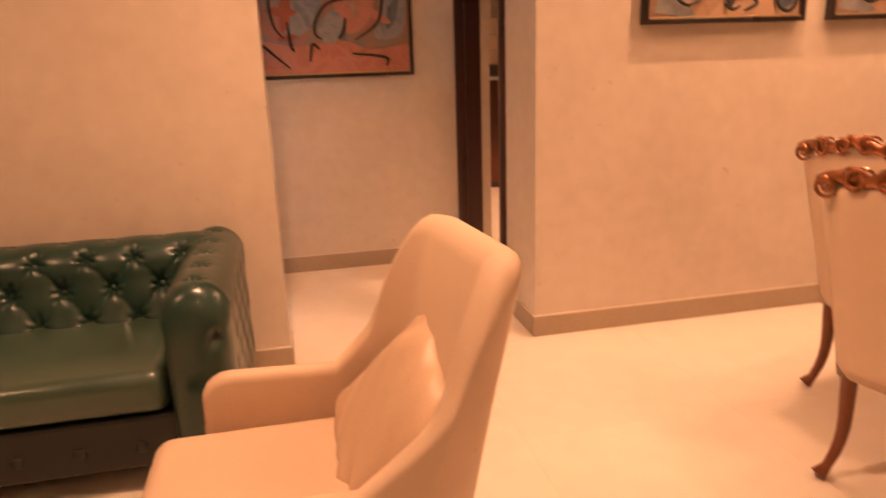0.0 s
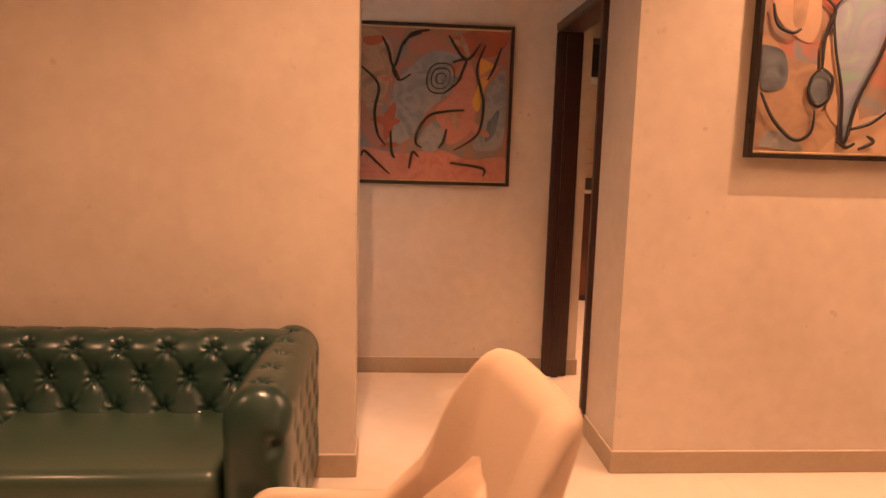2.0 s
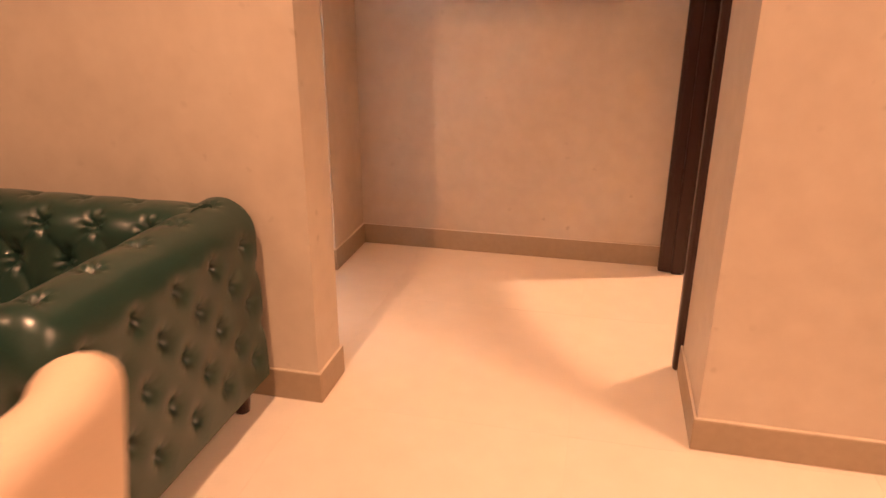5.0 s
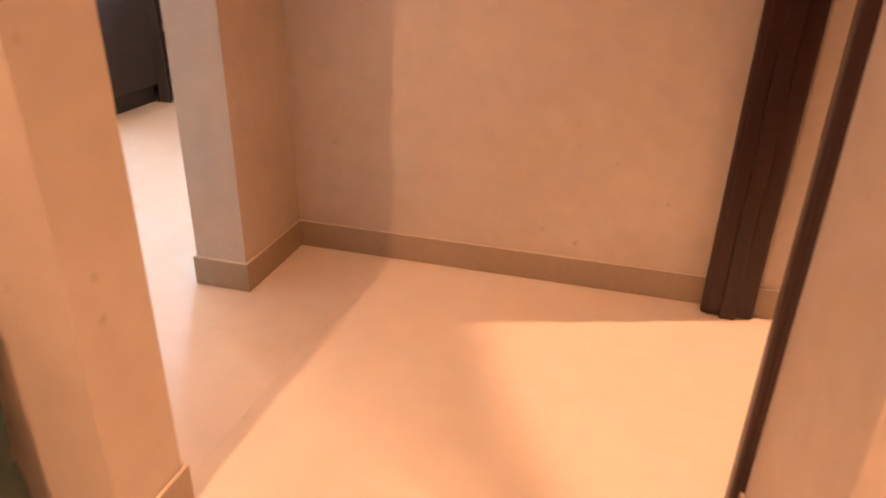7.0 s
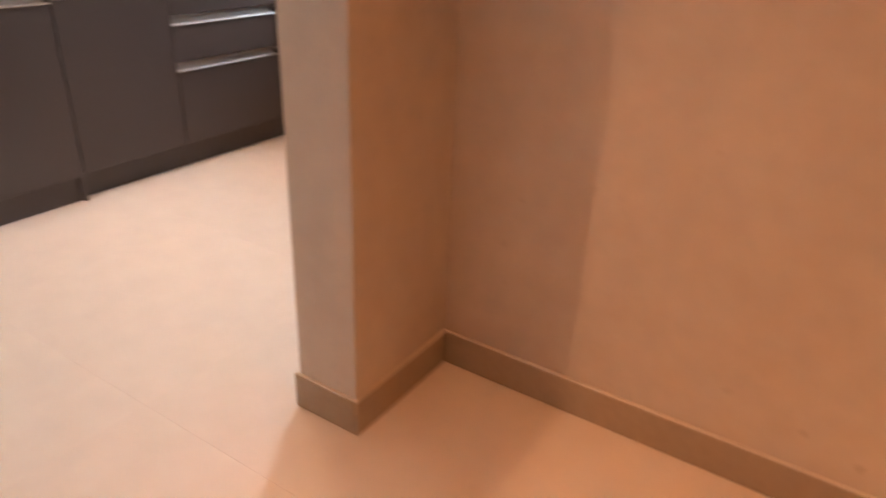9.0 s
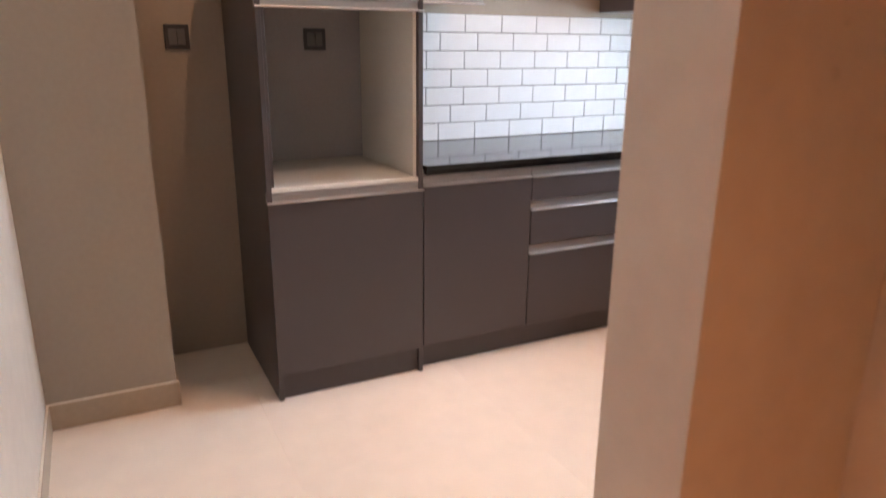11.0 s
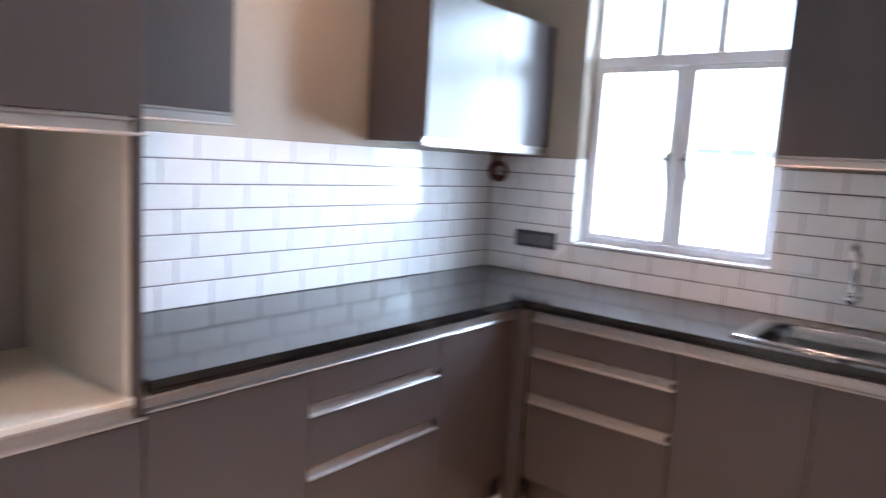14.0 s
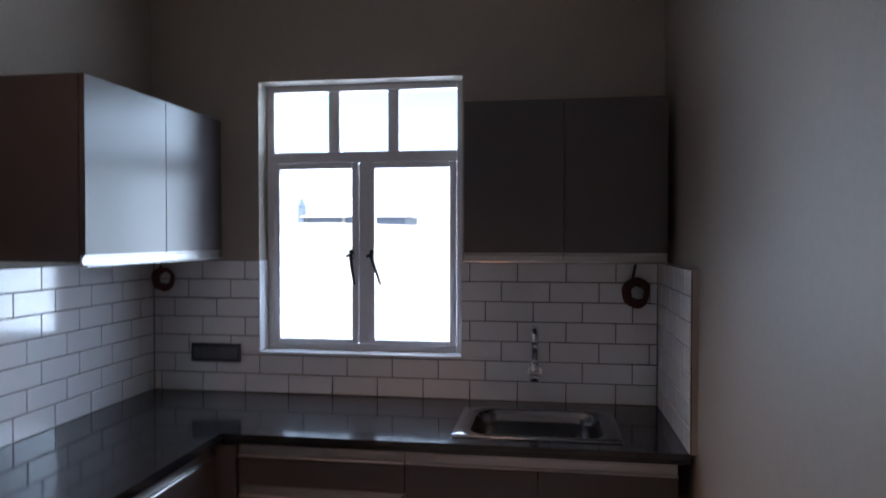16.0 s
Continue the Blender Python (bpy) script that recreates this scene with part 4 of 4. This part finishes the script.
class Painting:
    """A framed canvas that hangs on a wall facing -y. Units of the canvas: 0 to 100 across, up from 0 at the lower edge."""

    def __init__(self, label, x0, x1, z0, z1, wall_y, depth=0.04, rim=0.02):
        self.ob = thing("painting", label, "painting", Matrix.Translation((x0, wall_y, z0)), "framed paintings")
        self.w, self.h, self.d, self.layer = x1 - x0, z1 - z0, depth, 0
        w, h = self.w, self.h
        for a in ((0, rim, 0, h), (w - rim, w, 0, h), (rim, w - rim, 0, rim), (rim, w - rim, h - rim, h)):
            part("frame_bar", bm_box(a[0], a[1], -depth, -0.002, a[2], a[3], 0.003, 2), M_FRAME, self.ob)
        for a in ((rim, w - rim, rim, rim + 0.008), (rim, w - rim, h - rim - 0.008, h - rim)):
            part("frame_slip", bm_box(a[0], a[1], -depth + 0.006, -0.004, a[2], a[3], 0.002), M_GOLD, self.ob)
        self.y = -depth + 0.019
        self.canvas = part("canvas", bm_box(rim, w - rim, self.y, -0.003, rim + 0.008, h - rim - 0.008), P_BG, self.ob, "canvas with abstract painted shapes")

    def uv(self, u, v):
        return u / 100 * self.w, v / 100 * self.w

    def blob(self, material, pts):
        pts = spline([*pts, pts[0]])[:-1]
        self.layer += 1
        y = self.y - 0.0006 * self.layer
        bm = bmesh.new()
        lim = lambda a, hi: min(max(a, 0.021), hi - 0.021)
        a = [bm.verts.new((lim(self.uv(*p)[0], self.w), y, lim(self.uv(*p)[1], self.h))) for p in pts]
        mid = bm.verts.new((sum(v.co.x for v in a) / len(a), y, sum(v.co.z for v in a) / len(a)))
        for k in range(len(a)):
            b = a[(k + 1) % len(a)]
            if (a[k].co - b.co).length > 1e-5:
                bm.faces.new((mid, a[k], b))
        return part("painted_shape", bm, material, self.canvas)

    def line(self, pts, width=0.0095):
        pts = spline(pts, 6)
        y = self.y - 0.0165
        q = [(self.uv(*p)[0], y, self.uv(*p)[1]) for p in pts]
        n = len(q)
        rad = [width * (0.35 + 0.65 * math.sin(math.pi * min(1, 0.12 + 0.88 * k / n))) for k in range(n)]
        bm = bm_tube(q, rad, 6)
        for v in bm.verts:
            v.co.y = y + (v.co.y - y) * 0.12
        return part("brush_line", bm, P_LINE, self.canvas, smooth=True)

    def dabs(self, count, seed, materials):
        """Small broken brush marks between the main shapes."""
        r = random.Random(seed)
        for k in range(count):
            u, v = r.uniform(8, 92), r.uniform(8, 90)
            a, la, lb = r.uniform(0, 3.1), r.uniform(4, 10), r.uniform(1.2, 3.2)
            pts = []
            for q in range(7):
                g = 2 * math.pi * q / 7
                x, z = la * math.cos(g) * r.uniform(0.7, 1.2), lb * math.sin(g) * r.uniform(0.7, 1.3)
                pts.append((u + x * math.cos(a) - z * math.sin(a), v + x * math.sin(a) + z * math.cos(a)))
            self.blob(materials[k % len(materials)], pts)

    def loop(self, u, v, ru, rv, width=0.005, tilt=0.0):
        self.line([(u + ru * math.cos(a) + tilt * math.sin(a), v + rv * math.sin(a) * (1 + 0.12 * math.cos(2 * a))) for a in (math.pi * k / 6 for k in range(13))], width)


p1 = Painting("abstract painting in salmon and grey, dark frame, on the end wall", 0.234, 1.172, 1.166, 2.093, 0.01)
p1.blob(P_SALMON, [(3, 3), (50, 3), (97, 3), (97, 18), (75, 16), (55, 22), (30, 19), (3, 22)])
p1.blob(P_TAN, [(3, 60), (14, 40), (22, 60), (24, 85), (10, 96), (3, 96)])
p1.blob(P_RUST, [(60, 90), (75, 96), (96, 94), (90, 82), (72, 80)])
p1.blob(P_GREY, [(26, 62), (48, 82), (68, 78), (63, 60), (45, 44), (38, 30), (24, 24), (22, 40)])
p1.blob(P_SALMON, [(60, 74), (72, 78), (78, 55), (74, 34), (60, 26), (52, 46), (62, 58)])
p1.blob(P_GREY, [(42, 30), (52, 40), (58, 30), (52, 21), (44, 22)])
p1.blob(P_YELLOW, [(78, 80), (89, 74), (83, 62), (79, 47), (75, 52), (79, 66)])
p1.blob(P_GREY, [(84, 60), (95, 72), (95, 28), (82, 22), (76, 26), (82, 44)])
p1.blob(P_RUST, [(20, 44), (27, 50), (25, 32), (20, 28)])
p1.blob(P_SLATE, [(85, 40), (92, 48), (90, 34), (84, 28)])
p1.dabs(12, 5, (P_GREY, P_SALMON, P_TAN, P_RUST))
for stroke in (
    [(5, 72), (16, 61), (14, 45), (16, 31), (21, 24)],
    [(18, 90), (22, 82), (24, 74), (29, 65)],
    [(42, 93), (32, 88), (27, 75), (25, 70), (29, 64), (36, 68)],
    [(47, 95), (36, 92), (31, 85)],
    [(59, 92), (70, 78), (79, 88)],
    [(62, 76), (70, 78), (68, 71), (65, 64), (57, 57)],
    [(82, 87), (77, 73), (80, 60), (82, 50), (80, 35), (74, 28), (64, 22)],
    [(70, 47), (59, 46), (48, 43), (41, 34), (40, 26), (44, 23)],
    [(59, 35), (57, 27), (54, 23)],
    [(6, 17), (8, 20), (15, 14), (24, 6)],
    [(24, 33), (25, 20), (27, 16)],
    [(36, 10), (38, 20), (42, 17)],
    [(62, 14), (79, 12), (84, 10), (83, 6)],
    [(92, 86), (88, 74), (84, 66)],
):
    p1.line(stroke)
for r in (1.0, 0.68, 0.34):
    p1.loop(54.6, 66, 8.6 * r, 10.4 * r, 0.004, 1.2 * r)


def second_painting(label, x0, x1):
    p = Painting(label, x0, x1, 1.368, 2.30, -1.372, depth=0.048)
    p.blob(P_TAN, [(3, 3), (40, 3), (48, 20), (40, 45), (20, 52), (3, 60)])
    p.blob(P_PEACH, [(40, 4), (97, 4), (97, 20), (70, 24), (52, 16)])
    p.blob(P_RUST, [(30, 84), (50, 72), (75, 84), (97, 70), (97, 115), (60, 117), (36, 110)])
    p.blob(P_PEACH, [(8, 96), (26, 100), (34, 76), (30, 60), (16, 66), (8, 78)])
    p.blob(P_TAN, [(14, 115), (26, 115), (27, 90), (25, 68), (19, 70), (18, 92)])
    p.blob(P_SLATE, [(4, 58), (16, 54), (18, 38), (5, 36)])
    p.blob(P_PEACH, [(34, 58), (44, 66), (52, 44), (60, 20), (48, 18), (40, 30)])
    p.blob(P_TEAL, [(46, 84), (60, 90), (70, 78), (68, 60), (58, 34), (53, 12), (49, 14), (48, 34), (42, 60), (40, 76)])
    p.blob(P_SLATE, [(36, 46), (41, 44), (42, 34), (37, 28), (32, 30), (30, 38)])
    p.blob(P_GREY, [(6, 6), (30, 4), (22, 12), (10, 14)])
    p.blob(P_SLATE, [(84, 44), (92, 40), (95, 20), (90, 8), (82, 10), (80, 28)])
    for s in (
        [(46, 84), (60, 91), (71, 78), (68, 58), (57, 32), (53, 12), (50, 11), (48, 34), (42, 58), (40, 76), (46, 84)],
        [(36, 47), (42, 42), (41, 32), (35, 28), (30, 34), (31, 42), (36, 47)],
        [(36, 47), (36, 62), (40, 76), (34, 82)],
        [(4, 34), (12, 20), (24, 10), (33, 14), (34, 26)],
        [(7, 78), (10, 68), (18, 64), (23, 66)],
        [(54, 16), (66, 20), (76, 28)],
        [(48, 10), (53, 7), (58, 9)], [(60, 6), (68, 10), (64, 13)],
        [(84, 46), (95, 40), (96, 18), (90, 6), (81, 10), (79, 28), (84, 46)],
        [(38, 117), (38, 98), (40, 90)],
        [(76, 28), (74, 44), (78, 60), (90, 66)],
    ):
        p.line(s)
    p.loop(88, 22, 4, 7, 0.004)


second_painting("abstract painting with blue teardrop shape in black frame", 1.907, 2.682)
second_painting("abstract painting with teardrop shape, hung beside its twin", 2.815, 3.59)


# ---------------------------------------------------------------- next room, seen through the doorway
def bar_cabinet():
    c = thing("wooden_counter", "red-brown wooden counter with pale ledge in next room", "cabinet")
    x0, x1, y0, y1 = 1.70, 3.1, 2.20, 2.615
    part("body", bm_box(x0, x1, y0 + 0.02, y1, 0.06, 1.03), M_REDWOOD, c)
    part("plinth", bm_box(x0, x1, y0 + 0.06, y1, 0.0, 0.06), M_DARKWOOD, c)
    n = 4
    for i in range(n):
        a = x0 + i * (x1 - x0) / n
        d = part("door", bm_box(a + 0.003, a + (x1 - x0) / n - 0.003, y0, y0 + 0.019, 0.065, 1.02, 0.003), M_REDWOOD, c)
        part("panel", bm_box(a + 0.05, a + (x1 - x0) / n - 0.05, y0 - 0.006, y0, 0.12, 0.96, 0.004), M_REDWOOD, d)
    part("ledge", bm_box(x0 - 0.01, x1 + 0.01, y0 - 0.03, y1, 1.03, 1.062, 0.004), M_CARC, c, "pale ledge")
    return c


bar_cabinet()


def box_stack():
    s = thing("stacked_boxes", "beige stacked boxes on the counter", "boxes")
    for k, (z0, z1) in enumerate(((1.17, 1.308), (1.312, 1.438), (1.442, 1.588))):
        part("box", bm_box(2.06 + 0.01 * k, 2.62, 2.30, 2.60, z0, z1, 0.005), M_BEIGE, s)
    part("tray", bm_box(2.03, 2.66, 2.27, 2.60, 1.062, 1.17, 0.02, 2), M_TGROUT, s, "grey-brown tray")
    return s


box_stack()
sh = thing("wall_shelf", "pale wall shelf high in next room", "shelf")
part("board", bm_box(1.72, 3.0, 2.28, 2.62, 2.07, 2.10, 0.004), M_CARC, sh)
for bx in (1.85, 2.85):
    part("bracket", bm_box(bx, bx + 0.02, 2.34, 2.62, 1.95, 2.07, 0.003), M_IRON, sh)
bx = thing("storage_box", "black storage box on the high shelf", "box")
part("body", bm_box(2.05, 2.75, 2.30, 2.60, 2.10, 2.40, 0.012, 2), M_IRON, bx)
part("lid", bm_box(2.03, 2.77, 2.285, 2.61, 2.40, 2.45, 0.012, 2), M_IRON, bx)


# ---------------------------------------------------------------- unseen lamp fittings
# Ceiling fittings added out of view so that each lamp has a holder.
def downlight(x, y):
    d = thing("downlight", "small ceiling spotlight fitting, added out of view", "ceiling light", Matrix.Translation((x, y, CEIL)), "recessed spotlights")
    bm = bmesh.new()
    rings = []
    for r, z in ((0.055, 0.0), (0.055, -0.006), (0.045, -0.008), (0.040, -0.002)):
        rings.append([bm.verts.new((r * math.cos(a), r * math.sin(a), z)) for a in (2 * math.pi * k / 24 for k in range(24))])
    for a, b in zip(rings, rings[1:]):
        for k in range(24):
            bm.faces.new((a[k], a[(k + 1) % 24], b[(k + 1) % 24], b[k]))
    part("trim_ring", bm, M_WHITEFR, d)
    part("lens", bm_cyl((0, 0, -0.003), (0, 0, -0.001), 0.039, n=24), M_CARC, d)
    return d


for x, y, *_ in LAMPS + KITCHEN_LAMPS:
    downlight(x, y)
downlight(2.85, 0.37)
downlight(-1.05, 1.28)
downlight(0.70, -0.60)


# ---------------------------------------------------------------- outside
def shed():
    s = thing("shed", "pale low shed with dark blue-grey wall behind the bank", "building", Matrix.Translation((-9.6, 31, -0.6)))
    part("wall", bm_box(-2.4, 2.4, 0, 3, 0, 3.1), M_SLATEROOF, s, "blue-grey sheet wall")
    bm = bmesh.new()
    v = [bm.verts.new(p) for p in ((-2.6, -0.3, 3.1), (2.6, -0.3, 3.1), (2.6, 3.3, 3.1), (-2.6, 3.3, 3.1), (-1.9, 1.5, 4.2), (1.9, 1.5, 4.0))]
    for f in ((0, 1, 5, 4), (1, 2, 5), (2, 3, 4, 5), (3, 0, 4), (3, 2, 1, 0)):
        bm.faces.new([v[i] for i in f])
    part("roof", bm, M_PALEROOF, s, "pale sheet roof")
    bm = bm_box(-2.75, -2.45, -0.2, 0.1, 0, 3.6)
    bmesh.ops.create_cone(bm, cap_ends=True, segments=4, radius1=0.25, radius2=0.05, depth=0.4, matrix=Matrix.Translation((-2.6, -0.05, 3.8)))
    part("gable_post", bm, M_SLATEROOF, s, "dark blue-grey corner post")
    for x in (-0.55, 0.9):
        part("pillar", bm_box(x - 0.07, x + 0.07, -0.06, -0.002, 0, 3.1), M_PALEROOF, s)
    return s


M_PALEROOF = mat("pale_roof_sheet", (0.62, 0.60, 0.58), 0.5, var=0.1, big=1, small=8)
M_SLATEROOF = mat("blue_grey_roof_sheet", (0.16, 0.20, 0.27), 0.5, var=0.15, big=1, small=8)
shed()


def earth_bank():
    """Long uneven bank of dry earth that hides the foot of the shed."""
    bm = bmesh.new()
    rows = []
    for i in range(61):
        x = -40 + i * 1.1
        row = []
        for j in range(15):
            y = 11 + j * 1.1
            f = min(1.0, j / 11)
            h = -0.62 + 2.62 * f * f * (3 - 2 * f) * (1 if j < 13 else 0.7)
            h += (0.22 * noise.noise(Vector((x * 0.35, y * 0.5, 1.0))) + 0.10 * noise.noise(Vector((x * 1.3, y * 1.3, 4.0)))) * min(1, j / 2)
            row.append(bm.verts.new((x, y, h)))
        rows.append(row)
    for a, b in zip(rows, rows[1:]):
        for j in range(14):
            bm.faces.new((a[j], b[j], b[j + 1], a[j + 1]))
    ob = part("ground_bank", bm, M_EARTH, smooth=True)
    return tagged(ob, "sunlit bank of pale dry earth outside", "ground", kind="structure")


earth_bank()
M_STONE = mat("pale_rubble_stone", (0.38, 0.34, 0.30), 0.9, var=0.3, big=3, small=25, bump=0.5, dist=0.01)
rng = random.Random(4)
for k in range(22):
    bm = bmesh.new()
    bmesh.ops.create_icosphere(bm, subdivisions=2, radius=1)
    r = rng.uniform(0.12, 0.35)
    sd = rng.uniform(0, 50)
    for v in bm.verts:
        v.co *= r * (0.8 + 0.45 * noise.noise(v.co * 1.3 + Vector((sd, 0, 0))))
        v.co.z *= 0.7
    o = part("stone", bm, M_STONE)
    o.matrix_world = Matrix.Translation((rng.uniform(-6, 0.5), rng.uniform(5.5, 10.6), -0.6 + r * 0.3))
    tagged(o, "pale rubble stone on the dry ground", "stone", "rubble outside")


# ---------------------------------------------------------------- wall tiles
TW, TH, TZ, GAP = 0.2, 0.0833, 0.872, 0.0042


def tile_field(name, label, span, offsets, to_world, skip=None, proud=0.008, back=0.0):
    """Glazed tiles over a plane: s along it, z up; tiles stand proud of the grout bed."""
    s0, s1 = span
    bm = bmesh.new()
    def piece(a, b, c, d, y0, y1, into):
        bm_box(a, b, y0, y1, c, d, into=into)
    beds = [(s0, s1, TZ, TZ + 7 * TH)]
    if skip:
        a, b, c = skip
        beds = [(s0, a, TZ, TZ + 7 * TH), (b, s1, TZ, TZ + 7 * TH), (a, b, TZ, c)]
    for a, b, c, d in beds:
        piece(a, b, c, d, 0.0, 0.004, bm)
    bed = part(name, bm, M_TGROUT)
    bed.matrix_world = to_world
    tagged(bed, label, "wall tiles", kind="structure")
    if back:
        part("plaster_bed", bm_box(s0, s1, -back, -0.0005, TZ, TZ + 7 * TH), M_KWALL_DIM, bed, "plaster under the tiles")
    cache = {}
    def tile(a, b, c, d):
        w, h = round(b - a, 4), round(d - c, 4)
        if w < 0.006 or h < 0.006:
            return
        if (w, h) not in cache:
            t = bm_box(0, w, 0.0, proud - 0.004, 0, h)
            top = [e for e in t.edges if all(v.co.y > proud - 0.0045 for v in e.verts)]
            bmesh.ops.bevel(t, geom=top, offset=0.0014, segments=1, affect="EDGES")
            cache[(w, h)] = mesh_of("tile", t, M_TILE)
        o = new("tile", cache[(w, h)])
        o.parent = bed
        o.matrix_local = Matrix.Translation((a, 0.004, c))
    for r in range(7):
        zt = TZ + (7 - r) * TH
        z0, z1 = zt - TH + GAP / 2, zt - GAP / 2
        s = offsets[r] - 60 * TW
        while s < s1:
            a, b = max(s, s0) + GAP / 2, min(s + TW, s1) - GAP / 2
            s += TW
            if b <= s0 or b - a < 0.006:
                continue
            if skip and z1 > skip[2] + 0.002 and b > skip[0] and a < skip[1]:
                if z0 < skip[2] - 0.01:
                    tile(a, b, z0, skip[2])
                    if a < skip[0]:
                        tile(a, skip[0], skip[2] + 0.001, z1)
                    if b > skip[1]:
                        tile(skip[1], b, skip[2] + 0.001, z1)
                    continue
                if a < skip[0]:
                    tile(a, skip[0], z0, z1)
                if b > skip[1]:
                    tile(skip[1], b, z0, z1)
                continue
            tile(a, b, z0, z1)
    return bed


# plane axes: s runs along the wall, y points out of it
ON_WEST = Matrix(((0, 1, 0, -2.42), (1, 0, 0, 0), (0, 0, 1, 0), (0, 0, 0, 1)))
ON_NORTH = Matrix(((1, 0, 0, 0), (0, -1, 0, 2.283), (0, 0, 1, 0), (0, 0, 0, 1)))
ON_EAST = Matrix(((0, -1, 0, -0.205), (1, 0, 0, 0), (0, 0, 1, 0), (0, 0, 0, 1)))
tile_field("tiles_west", "white glazed brick tiles over the black worktop", (0.079, 2.274), (0.574, 0.643, 0.572, 0.702, 0.570, 0.700, 0.636), ON_WEST)
tile_field("tiles_north", "white glazed brick tiles round the kitchen window", (-2.411, -0.214), (-0.778, -0.845, -0.912, -0.778, -0.845, -0.912, -0.778), ON_NORTH, skip=(WIN[0], WIN[1], WIN[2]))
tile_field("tiles_east", "white glazed brick tiles beside the sink", (1.640, 2.274), (1.72, 1.787, 1.853, 1.72, 1.787, 1.853, 1.72), ON_EAST, back=0.0175)
REV_L = Matrix(((0, 1, 0, WIN[0]), (1, 0, 0, 0), (0, 0, 1, 0), (0, 0, 0, 1)))
REV_R = Matrix(((0, -1, 0, WIN[1]), (1, 0, 0, 0), (0, 0, 1, 0), (0, 0, 0, 1)))
for m in (REV_L, REV_R):
    o = part("trim", bm_box(2.276, 2.374, 0.0005, 0.006, WIN[2] + 0.003, TZ + 7 * TH, 0.001), M_TILE)
    o.matrix_world = m
    tagged(o, "white tile lining of the window reveal", "trim", kind="structure")

# ---------------------------------------------------------------- floor tiles
FT = 0.8
bm = bm_box(0.0003, FT - 0.0003, 0.0003, FT - 0.0003, -0.004, 0.0)
FLOOR_TILE = mesh_of("floor_tile", bm, M_FLOOR)
rest = bmesh.new()
for i in range(-4, 9):
    for j in range(-9, 4):
        x, y = i * FT - 1.30, j * FT + 0.20
        if -2.7 < x < 3.8 and -4.5 < y < 2.3:
            o = new("floor_tile", FLOOR_TILE)
            o.parent = floor
            o.matrix_local = Matrix.Translation((x, y, 0))
        else:
            bm_box(x + 0.001, x + FT - 0.001, y + 0.001, y + FT - 0.001, -0.004, 0.0, into=rest)
o = part("floor_tiles", rest, M_FLOOR, floor)
o["kind"] = "stuff"
